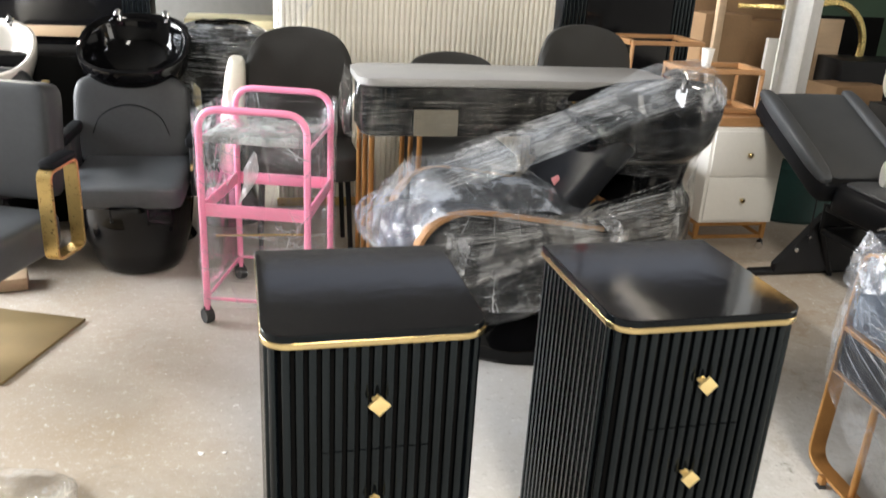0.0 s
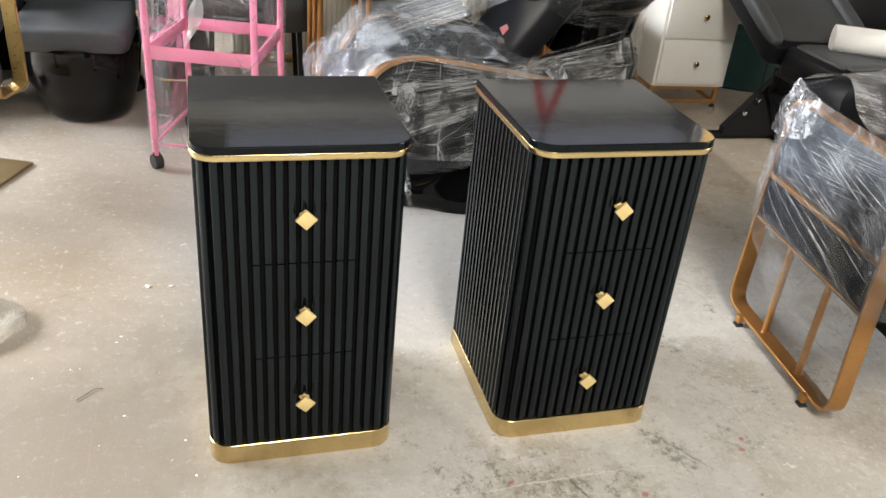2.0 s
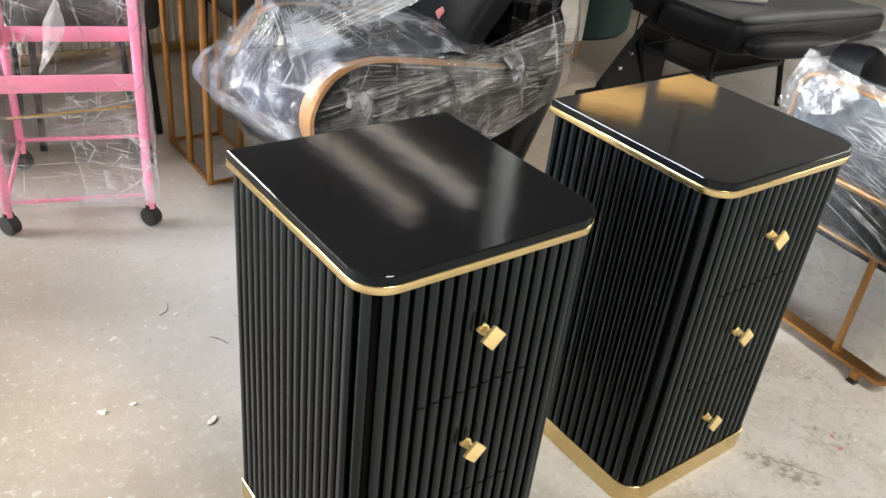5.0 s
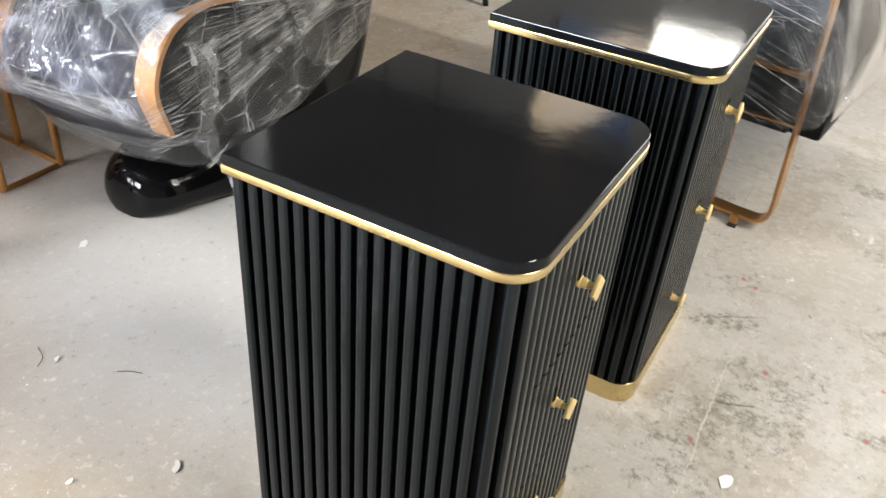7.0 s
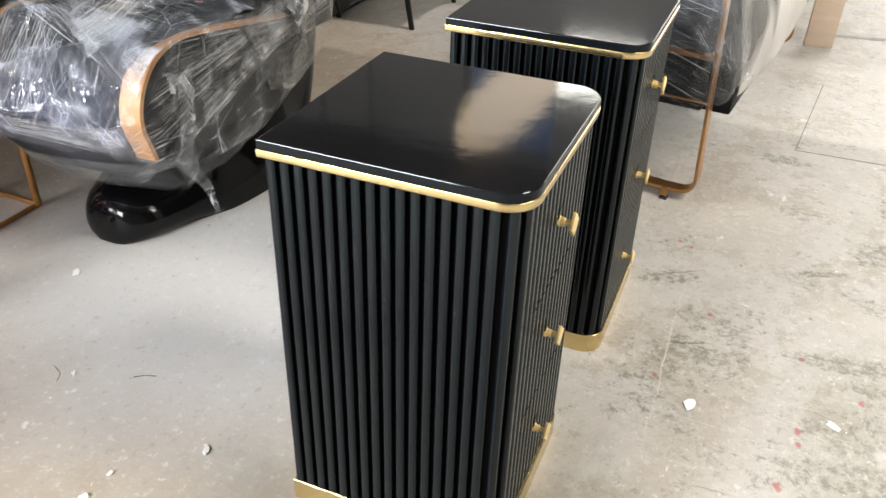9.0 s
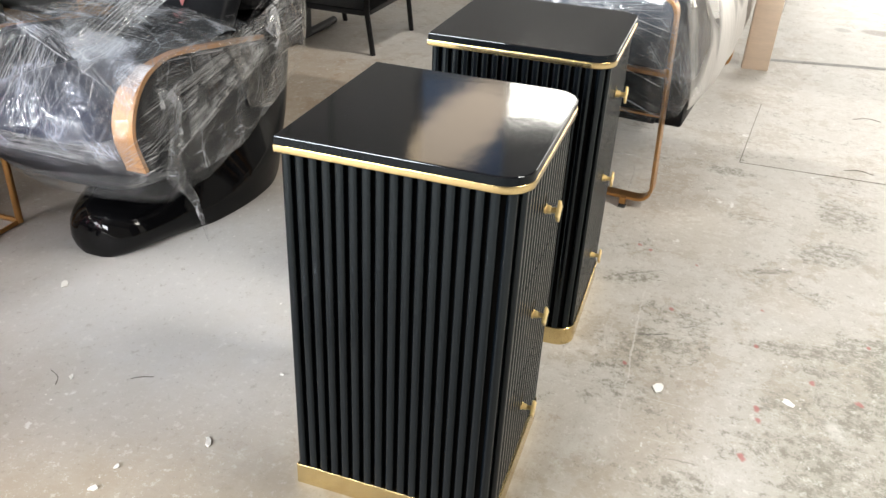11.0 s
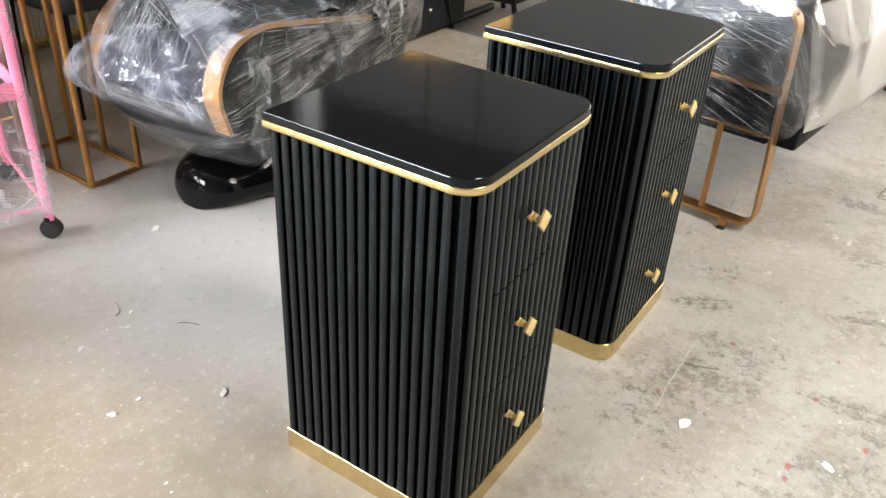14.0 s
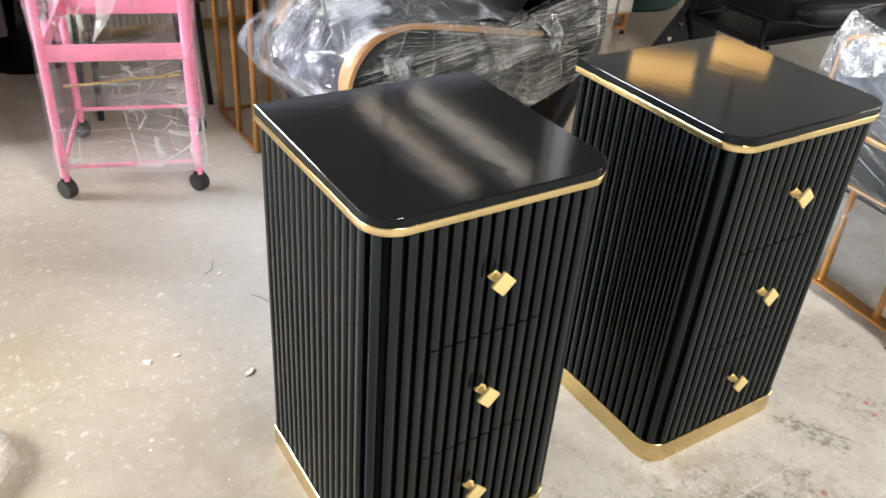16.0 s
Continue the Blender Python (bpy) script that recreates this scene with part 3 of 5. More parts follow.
def film_sheet(name, rows, material, parent, nu=26, nv=26, amp=0.012, freq=6.0, seed=0.0, closed=False, label="clear stretch film, creased and shiny"):
    """Film drawn over a few guiding lines, with folds and creases."""
    lines = [smooth_line(r, per=max(2, nu // max(1, len(r) - 1)), closed=closed) for r in rows]
    cols = list(zip(*lines))
    grid = [smooth_line(c, per=max(2, nv // max(1, len(c) - 1))) if len(c) > 1 else list(c) for c in cols]
    bm = bmesh.new()
    uvl = bm.loops.layers.uv.new("UVMap")
    h, w = len(grid), len(grid[0])
    vs = []
    for i in range(h):
        row = []
        for j in range(w):
            p = grid[i][j]
            a = grid[(i + 1) % h if closed else min(h - 1, i + 1)][j] - grid[i - 1 if closed else max(0, i - 1)][j]
            b = grid[i][min(w - 1, j + 1)] - grid[i][max(0, j - 1)]
            out = a.cross(b)
            out = out.normalized() if out.length > 1e-9 else Vector((0, 0, 1))
            q = p * freq + Vector((seed, seed * 0.7, 0))
            d = noise.noise(q) + 0.4 * noise.noise(q * 2.7) + 0.8 * (0.3 - abs(noise.noise(q * 1.4 + Vector((3, 1, seed)))))
            row.append(bm.verts.new(p + out * d * amp))
        vs.append(row)
    for i in range(h if closed else h - 1):
        k = (i + 1) % h
        for j in range(w - 1):
            f = bm.faces.new((vs[i][j], vs[k][j], vs[k][j + 1], vs[i][j + 1]))
            for loop, (a, b) in zip(f.loops, ((i, j), (i + 1, j), (i + 1, j + 1), (i, j + 1))):
                loop[uvl].uv = (a / max(1, h - 1), b / max(1, w - 1))
    return part(name, bm, material, parent, label, sharp=180)


def film_glints(starts, ends, count, parent, seed, r=0.0006, loose=0.35):
    """Thin pale tubes between two lines, in place of the glints along stretched film."""
    rng = random.Random(seed)
    a, b = smooth_line(starts, 12), smooth_line(ends, 12)
    bm = bmesh.new()
    for k in range(count):
        u = rng.random()
        v = min(1.0, max(0.0, u + rng.uniform(-loose, loose)))
        p, q = a[int(u * (len(a) - 1))], b[int(v * (len(b) - 1))]
        lo, hi = sorted((rng.uniform(-0.5, 0.7), rng.uniform(0.3, 1.5)))
        if hi - lo < 0.2:
            hi = lo + 0.35
        lo, hi = max(0.0, lo), min(1.0, hi)
        off = Vector((rng.uniform(-1, 1), rng.uniform(-1, 1), rng.uniform(-1, 1))) * 0.003
        mid = p.lerp(q, (lo + hi) / 2) + off * 0.6
        rr = r * rng.choice((0.16, 0.22, 0.28, 0.34, 0.5))
        ends = p.lerp(q, lo) + off, p.lerp(q, hi) + off
        side = (ends[1] - ends[0]).cross(Vector((0.3, -0.5, 0.8))).normalized()
        over = side.cross(ends[1] - ends[0]).normalized()
        rings = []
        for f, k2 in ((0.0, 0.05), (0.2, 0.7), (0.5, 1.0), (0.8, 0.7), (1.0, 0.05)):
            c = ends[0].lerp(ends[1], f) + (mid - ends[0].lerp(ends[1], 0.5)) * (1 - (2 * f - 1) ** 2)
            rings.append([c + (side * x + over * y) * rr * k2 for x, y in ((1, 0), (-0.5, 0.87), (-0.5, -0.87))])
        loft(rings, bm, cap=False)
    return part("film_glints", bm, M["glint"], parent, "thin pale tubes in place of glints on stretched film", sharp=180)


def caster(parent, at, r=0.025, material=None, k=1.0):
    bm = bmesh.new()
    x, y, _ = at
    lathe([(r * 0.55, -0.011 * k), (r * 0.95, -0.011 * k), (r, -0.006 * k), (r, 0.006 * k), (r * 0.95, 0.011 * k), (r * 0.55, 0.011 * k)], 16, bm, pose(x, y, r, 0, 90, 45))
    w = part("caster", bm, material or M["rubber"], parent)
    bm = box((0.028, 0.02, 0.014), (x, y, 2 * r + 0.004), (0, 0, 25), 0.003)
    tube([(x, y, 2 * r), (x, y, 2 * r + 0.03)], 0.006, bm, 8)
    part("bracket", bm, M["steel"], w)


# ---- the hall ----
X0, X1, Y0, Y1, TOP = -5.0, 7.0, -5.5, 11.0, 4.4
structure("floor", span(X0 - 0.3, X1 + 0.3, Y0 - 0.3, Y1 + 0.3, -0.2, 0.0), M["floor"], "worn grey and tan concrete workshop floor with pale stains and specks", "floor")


def wall(name, a, b, holes, label, finish="plaster"):
    """A wall 0.25 thick from a to b; holes are (from, to, bottom, top) along it."""
    a, b = Vector((*a, 0)), Vector((*b, 0))
    d = (b - a).normalized()
    n = Vector((d.y, -d.x, 0))
    bm = bmesh.new()
    cuts = sorted(holes)
    at, length = 0.0, (b - a).length
    ang = math.degrees(math.atan2(d.y, d.x))

    def piece(s, e, z0, z1):
        if e - s > 0.01 and z1 - z0 > 0.01:
            c = a + d * (s + e) / 2 + n * 0.125
            box((e - s, 0.25, z1 - z0), (c.x, c.y, (z0 + z1) / 2), (0, 0, ang), 0, bm)

    for s, e, lo, hi in cuts:
        piece(at, s, 0, TOP)
        piece(s, e, 0, lo)
        piece(s, e, hi, TOP)
        at = e
    piece(at, length, 0, TOP)
    return structure(name, bm, M[finish], label, "wall")


wall("wall_south", (X0, Y0), (X1, Y0), [], "grey plastered workshop wall")
# the last, high hole only holds the added tan lamp
wall("wall_east", (X1, Y0), (X1, Y1), [(3.1, 6.1, 0.0, 3.4), (7.82, 8.65, 2.93, 3.47), (8.67, 9.72, 3.12, 4.32)], "grey plastered workshop wall with a wide doorway")
wall("wall_north", (X1, Y1), (X0, Y1), [], "pale painted workshop wall", "white")
wall("wall_west", (X0, Y1), (X0, Y0), [(4.7, 8.3, 1.25, 3.15)], "grey plastered workshop wall with a wide window")
roof = bmesh.new()
# holes sit over the roof lamps, the added ones too
for x0, x1, y0, y1 in ((X0, -3.7, Y0, Y1), (-3.7, -2.7, Y0, 7.9), (-3.7, -2.7, 10.5, Y1), (-2.7, 0.1, Y0, Y1), (0.1, 1.1, Y0, -4.4), (0.1, 1.1, -0.4, 9.6), (1.1, 3.725, Y0, 9.6), (3.725, 4.9, Y0, 6.7), (3.725, 4.9, 9.4, 9.6), (3.725, 3.8, 6.7, 9.4), (4.1, 4.57, 6.7, 9.4), (4.83, 4.9, 6.7, 9.4), (4.9, 6.8, Y0, 9.6), (0.1, 6.8, 10.85, Y1), (6.8, X1, Y0, Y1)):
    span(x0, x1, y0, y1, TOP, TOP + 0.12, 0, roof)
structure("ceiling", roof, M["roof"], "grey sheet roof with open rooflights", "ceiling")

# saw-cut joints of the slab
joint = bmesh.new()
for (xa, ya), (xb, yb) in (((2.211, 0.965), (2.982, 0.899)), ((3.691, 0.907), (5.709, 0.754)), ((2.211, 0.965), (2.242, 0.405))):
    d = Vector((xb - xa, yb - ya, 0))
    box((d.length, 0.003, 0.001), ((xa + xb) / 2, (ya + yb) / 2, 0.0006), (0, 0, math.degrees(math.atan2(d.y, d.x))), 0, joint)
# the two bent finger grooves of the hatch
for pts in (((2.964, 0.493, 0), (3.004, 0.430, 0), (2.983, 0.371, 0)), ((2.314, 0.566, 0), (2.338, 0.509, 0), (2.317, 0.457, 0))):
    sweep(smooth_line(pts, 6), rect(0.006, 0.002), joint)
structure("floor_joint", joint, M["joint"], "thin dark saw-cut joints in the concrete", "joint")
structure("floor_trench", box((0.85, 0.045, 0.001), (3.845, 0.50, 0.0006), (0, 0, -78)), M["trench"], "narrow trench in the concrete filled with grey mortar", "joint")


# ---- the two black and brass drawer cabinets ----
CW, CD, CR = 0.437, 0.436, 0.054


def cabinet_outline(inset=0.0, n=10):
    """Seen from above: rounded front corners (towards -y), square back corners."""
    w, d, r = CW / 2 - inset, CD / 2 - inset, CR - inset
    back = CD / 2 - min(inset, 0.006)
    pts = [(-w, back)]
    for i in range(n + 1):
        a = math.pi + math.pi / 2 * i / n
        pts.append((-w + r + r * math.cos(a), -d + r + r * math.sin(a)))
    for i in range(n + 1):
        a = 1.5 * math.pi + math.pi / 2 * i / n
        pts.append((w - r + r * math.cos(a), -d + r + r * math.sin(a)))
    return pts + [(w, back)]


def slab(z_insets):
    """Stacked outlines: (height, inset) from the bottom up."""
    return loft([[Vector((x, y, z)) for x, y in cabinet_outline(i)] for z, i in z_insets])


def along(outline, s):
    """The place and the outward direction at a length along an outline."""
    for (ax, ay), (bx, by) in zip(outline, outline[1:]):
        k = math.hypot(bx - ax, by - ay)
        if s <= k:
            return ax + (bx - ax) * s / k, ay + (by - ay) * s / k, math.degrees(math.atan2(by - ay, bx - ax))
        s -= k
    return None


def slat_mesh(z0, z1, w=0.0176, d=0.0115, r=0.0064):
    """One upright slat with a flat face and rounded edges; its back lies at y = 0, its face at -d."""
    h = w / 2
    half = [(h, 0.0)] + [(h - r + r * math.cos(a), -d + r - r * math.sin(a)) for a in (0.0, 0.27, 0.54, 0.81, 1.08, 1.33, math.pi / 2)] + [(h - r - 0.0007, -d)]
    shape = half + [(-x, y) for x, y in reversed(half)]
    return mesh_of("slat", loft([[Vector((x, y, z)) for x, y in shape] for z in (z0, z1)]), M["slat"], 50)


def knob_mesh():
    bm = box((0.017, 0.006, 0.017), (0, -0.003, 0), (0, 45, 0), 0.0012)
    box((0.013, 0.009, 0.013), (0, -0.010, 0), (0, 45, 0), 0.0012, bm)
    box((0.009, 0.014, 0.009), (0, -0.019, 0), (0, 45, 0), 0.001, bm)
    box((0.032, 0.006, 0.032), (0, -0.029, 0), (0, 45, 0), 0.0012, bm)
    return mesh_of("knob", bm, M["knob"], 30)


def drawer_cabinet(m, label):
    cab = thing("drawer_cabinet", m, label, "cabinet", "black and brass drawer cabinets")
    z0, z1 = 0.0525, 0.7628
    body = part("body", slab([(0.01, 0.0215), (0.772, 0.0215)]), M["core"], cab)
    part("plinth", slab([(0.0, 0.0052), (0.0507, 0.0052), (0.0517, 0.0062)]), M["brass"], cab, "polished brass plinth band", sharp=13)
    part("brass_band", slab([(0.7628, 0.0010), (0.7634, 0.0003), (0.7642, 0.0), (0.7752, 0.0), (0.7760, 0.0003), (0.7765, 0.0011)]), M["brass"], cab, "thin polished brass band under the top", sharp=60)
    part("top", slab([(0.7765, 0.0014), (0.7898, 0.0014), (0.7910, 0.0018), (0.7917, 0.0026), (0.792, 0.0038)]), M["lacquer"], cab, "glossy black lacquered top with rounded front corners", sharp=12)
    # sleeve added over the top's edge to keep the floor's reflection dark
    part("edge_sleeve", slab([(0.7767, 0.0010), (0.7900, 0.0010)]), M["edge"], cab, "low-gloss black sleeve over the edge of the top", sharp=13)
    full = slat_mesh(z0, z1)
    splits = ((z0, 0.290), (0.293, 0.527), (0.530, z1))
    thirds = [slat_mesh(a, b) for a, b in splits]
    knob = knob_mesh()
    drawers = []
    for (a, b), kz in zip(splits, (0.173, 0.409, 0.641)):
        dr = part("drawer", span(-0.108, 0.108, -CD / 2 + 0.020, -CD / 2 + 0.036, a + 0.002, b - 0.002), M["core"], cab, "fluted black drawer front")
        put_mesh("knob", knob, dr, pose(0.0, -CD / 2 + 0.0140, kz))
        drawers.append(dr)
    line = cabinet_outline(0.0203, 10)
    total = sum(math.hypot(b[0] - a[0], b[1] - a[1]) for a, b in zip(line, line[1:]))
    count = 49
    for i in range(count):
        x, y, ang = along(line, (i + 0.5) * total / count)
        front = abs(ang) < 4 and abs(x) < 0.112
        place = pose(x * 1.018, y, 0, 0, 0, ang)
        if front:
            for me, dr in zip(thirds, drawers):
                put_mesh("slat", me, dr, place)
        else:
            put_mesh("slat", full, body, place)
    return cab


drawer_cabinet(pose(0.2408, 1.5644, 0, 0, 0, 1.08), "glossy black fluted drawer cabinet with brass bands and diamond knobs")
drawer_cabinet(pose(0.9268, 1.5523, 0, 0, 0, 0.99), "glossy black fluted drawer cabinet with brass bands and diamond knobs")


# ---- the film-wrapped wash unit behind the cabinets ----
def boat_section(x, yc, hw, z0, h, pinch=0.85):
    k = max(0.0, min(1.0, (pinch - 0.80) / 0.12))
    lean = (1.0, 1.02, 0.97, pinch, pinch * 0.96, pinch * 0.8, pinch * 0.5, 0.0)
    bulb = (0.84, 1.06, 1.17, 1.12, 0.96, 0.70, 0.40, 0.0)
    side = [(a + (b - a) * k, z) for a, b, z in zip(lean, bulb, (0.0, 0.12, 0.30, 0.52, 0.72, 0.88, 0.97, 1.0))]
    ring = [Vector((x, yc - hw * a, z0 + h * b)) for a, b in side]
    return ring + [Vector((x, yc + hw * a, z0 + h * b)) for a, b in reversed(side[:-1])]


def loft_smooth(stations, section, per=5, bm=None):
    """Sections along a smooth run of numbers."""
    keys = [smooth_line([Vector((s[i], s[i + 1] if i + 1 < len(s) else 0, s[i + 2] if i + 2 < len(s) else 0)) for s in stations], per) for i in range(0, len(stations[0]), 3)]
    rows = []
    for k in range(len(keys[0])):
        vals = [v for line in keys for v in line[k]][: len(stations[0])]
        rows.append(section(*vals))
    return loft(rows, bm)


def bowl(m, sx, sy, depth, rim=0.035, n=32, bm=None):
    """A wash basin: thick rounded rim, hollow inside."""
    prof = [(0.30, -1.0), (0.62, -0.93), (0.86, -0.66), (0.97, -0.30), (1.0, -0.04), (0.985, 0.03), (0.94, 0.05), (0.88, 0.01), (0.84, -0.10), (0.76, -0.42), (0.55, -0.68), (0.22, -0.78)]
    rings = []
    for r, z in prof:
        ring = []
        for i in range(n):
            a = 2 * math.pi * i / n
            c, s = math.cos(a), math.sin(a)
            ring.append(m @ Vector((sx / 2 * r * math.copysign(abs(c) ** 0.8, c), sy / 2 * r * math.copysign(abs(s) ** 0.8, s), depth * z)))
        rings.append(ring)
    return loft(rings, bm)


def side_panel_outline():
    return smooth_line([(-0.606, 0.0, 0.335), (-0.636, 0.0, 0.44), (-0.620, 0.0, 0.515), (-0.565, 0.0, 0.583), (-0.480, 0.0, 0.615), (-0.380, 0.0, 0.612), (-0.176, 0.0, 0.580), (0.03, 0.0, 0.547)], 6)


def arm_trim(line, s):
    """A bent wooden strip round the arm, wide in front and narrow on top."""
    rows = []
    for i, p in enumerate(line):
        d = (line[min(len(line) - 1, i + 1)] - line[max(0, i - 1)]).normalized()
        out = Vector((-d.z, 0, d.x))
        u = i / (len(line) - 1)
        w = 0.064 - 0.048 * min(1.0, max(0.0, (u - 0.36) / 0.22))
        a, b = s * 0.292, s * (0.292 - w)
        rows.append([Vector((p.x, y, p.z)) + out * k for y, k in ((a, -0.007), (a, 0.006), (b, 0.007), (b, -0.006))])
    return loft(rows)


def wrapped_wash_unit():
    cx, cy = 1.186, 2.81
    u = thing("wash_unit", pose(cx, cy, 0), "black salon wash unit with bronze arms, wrapped in clear film", "wash unit", "salon wash units")
    # moulded base with a rounded toe
    stations = [(-0.588, -0.03, 0.035, 0, 0.075, 0.95), (-0.572, -0.03, 0.075, 0, 0.115, 0.95), (-0.53, -0.03, 0.11, 0, 0.145, 0.93), (-0.46, -0.025, 0.140, 0, 0.155, 0.91), (-0.38, -0.02, 0.175, 0, 0.170, 0.87), (-0.26, -0.015, 0.225, 0, 0.24, 0.80),
                (-0.10, -0.01, 0.258, 0, 0.35, 0.76), (0.04, -0.005, 0.262, 0, 0.45, 0.76), (0.14, 0.0, 0.250, 0.03, 0.50, 0.80), (0.24, 0.0, 0.225, 0.15, 0.43, 0.82), (0.33, 0.0, 0.19, 0.26, 0.35, 0.84), (0.41, 0.0, 0.15, 0.35, 0.27, 0.86), (0.48, 0, 0.08, 0.42, 0.18, 0.86)]
    part("base", loft_smooth(stations, lambda x, yc, hw, z0, h, pin: boat_section(x, yc, hw, z0, h, pin)), M["fibre"], u, "glossy black moulded base", sharp=60)
    # seat shell and cushion
    shell = [(-0.700, 0.0, 0.15, 0.355, 0.07, 1.0), (-0.66, 0.0, 0.215, 0.290, 0.14, 1.0), (-0.55, 0, 0.255, 0.220, 0.21, 1.0), (-0.38, 0, 0.26, 0.175, 0.27, 1.0), (-0.15, 0, 0.26, 0.20, 0.25, 1.0), (0.05, 0, 0.25, 0.28, 0.2, 1.0)]

    def tub(x, yc, hw, z0, h, k):
        side = [(0.0, 0.0), (0.55, 0.04), (0.85, 0.2), (0.97, 0.5), (1.0, 0.9), (0.98, 1.0)]
        ring = [Vector((x, yc - hw * a, z0 + h * b)) for a, b in side]
        return ring + [Vector((x, yc + hw * a, z0 + h * b)) for a, b in reversed(side[1:])]

    part("seat_shell", loft_smooth(shell, tub), M["shell"], u, "dull black seat shell")
    part("seat", cushion(0.53, 0.47, 0.155, pose(-0.435, 0.01, 0.428, 0, 5, 0), None, 0.36), M["navy"], u, "dark navy seat pad")
    part("backrest", cushion(0.58, 0.46, 0.10, pose(0.01, 0, 0.70, 0, -52, 0)), M["vinyl"], u)
    for s in (-1, 1):
        out = side_panel_outline()
        low = [Vector((0.04, 0, 0.31)), Vector((-0.2, 0, 0.24)), Vector((-0.42, 0, 0.26))]
        ring = [Vector((p.x, 0, p.z)) for p in out + low]
        arm = part("armrest", loft([[p + Vector((0, s * 0.245, 0)) for p in ring], [p + Vector((0, s * 0.285, 0)) for p in ring]]), M["vinyl"], u, "padded black armrest side")
        part("arm_trim", arm_trim(out, s), M["wood"], arm, "curved orange-brown wooden arm trim")
    tilt = pose(0.235, 0, 0.95, 0, -10, 0)
    b = part("basin", bowl(tilt, 0.60, 0.52, 0.25), M["fibre"], u, "glossy black wash basin")
    tap = tube(smooth_line([(0.44, 0.05, 0.97), (0.44, 0.05, 1.03), (0.40, 0.05, 1.05), (0.35, 0.05, 1.03)], 5), 0.011)
    part("tap", tap, M["chrome"], b, "chrome tap")
    part("neck", loft([[Vector((0.30 + 0.16 * math.cos(a) * k, 0.17 * math.sin(a) * k, z)) for a in [2 * math.pi * i / 20 for i in range(20)]] for z, k in ((0.58, 1.1), (0.66, 0.9), (0.74, 1.0))]), M["fibre"], u)
    part("tag", box((0.045, 0.003, 0.03), (-0.085, -0.085, 0.662), (10, 60, 10), 0.001), M["tag"], u, "small pink paper tag")
    # film over the near arm and the seat
    film_sheet("plastic_wrap", [
        [(-0.610, -0.300, 0.31), (-0.655, -0.300, 0.43), (-0.642, -0.300, 0.52), (-0.585, -0.300, 0.595), (-0.47, -0.297, 0.632)],
        [(-0.36, -0.303, 0.25), (-0.38, -0.303, 0.38), (-0.37, -0.303, 0.49), (-0.33, -0.303, 0.58), (-0.29, -0.297, 0.622)],
        [(-0.12, -0.305, 0.26), (-0.11, -0.305, 0.37), (-0.10, -0.305, 0.46), (-0.09, -0.303, 0.54), (-0.08, -0.297, 0.595)],
        [(0.10, -0.31, 0.36), (0.11, -0.31, 0.42), (0.11, -0.31, 0.47), (0.11, -0.305, 0.52), (0.11, -0.297, 0.56)],
    ], M["armfilm"], u, 36, 44, 0.008, 8.0, 1.0)
    film_sheet("plastic_wrap", [
        [(-0.66, 0.26, 0.350), (-0.765, 0.22, 0.425), (-0.785, 0.20, 0.49), (-0.70, 0.16, 0.59), (-0.60, 0.10, 0.69)],
        [(-0.700, 0.02, 0.350), (-0.770, 0.0, 0.415), (-0.795, 0.0, 0.49), (-0.72, -0.02, 0.59), (-0.60, -0.02, 0.70)],
        [(-0.605, -0.29, 0.315), (-0.665, -0.300, 0.41), (-0.66, -0.297, 0.50), (-0.61, -0.288, 0.59), (-0.52, -0.25, 0.66)],
    ], M["hazyfilm"], u, 36, 36, 0.014, 9.0, 2.0)
    # the sheet that spans from arm to arm
    film_sheet("plastic_wrap", [
        [(-0.660, -0.300, 0.52), (-0.57, -0.308, 0.612), (-0.32, -0.308, 0.625), (0.0, -0.30, 0.585)],
        [(-0.655, -0.20, 0.60), (-0.48, -0.24, 0.645), (-0.22, -0.22, 0.64), (0.0, -0.20, 0.61)],
        [(-0.62, -0.05, 0.69), (-0.42, -0.08, 0.68), (-0.20, -0.08, 0.66), (0.0, -0.08, 0.64)],
        [(-0.60, 0.16, 0.70), (-0.40, 0.20, 0.68), (-0.20, 0.25, 0.64), (0.0, 0.27, 0.61)],
    ], M["topfilm"], u, 30, 24, 0.014, 7.0, 2.5)
    # film drawn tight from the seat up to the basin
    film_sheet("plastic_wrap", [
        [(-0.64, -0.16, 0.60), (-0.3, -0.20, 0.73), (0.0, -0.26, 0.875), (0.25, -0.28, 0.995), (0.46, -0.18, 1.05)],
        [(-0.60, -0.10, 0.69), (-0.28, -0.14, 0.80), (0.0, -0.18, 0.94), (0.25, -0.18, 1.05), (0.47, -0.08, 1.085)],
        [(-0.54, 0.0, 0.73), (-0.22, -0.03, 0.83), (0.02, -0.03, 0.96), (0.25, 0.0, 1.07), (0.48, 0.06, 1.095)],
    ], M["bandfilm"], u, 44, 14, 0.005, 6.0, 3.0)
    # round the basin
    film_sheet("plastic_wrap", [
        [(0.0, -0.26, 0.885), (0.24, -0.275, 0.985), (0.42, -0.23, 1.035), (0.53, -0.02, 1.04), (0.50, 0.2, 1.04)],
        [(-0.02, -0.255, 0.83), (0.23, -0.275, 0.87), (0.43, -0.24, 0.92), (0.55, -0.02, 0.94), (0.52, 0.22, 0.94)],
        [(0.06, -0.22, 0.735), (0.24, -0.24, 0.715), (0.38, -0.20, 0.745), (0.48, -0.02, 0.78), (0.46, 0.2, 0.78)],
    ], M["cleanfilm"], u, 40, 24, 0.007, 9.0, 4.0)
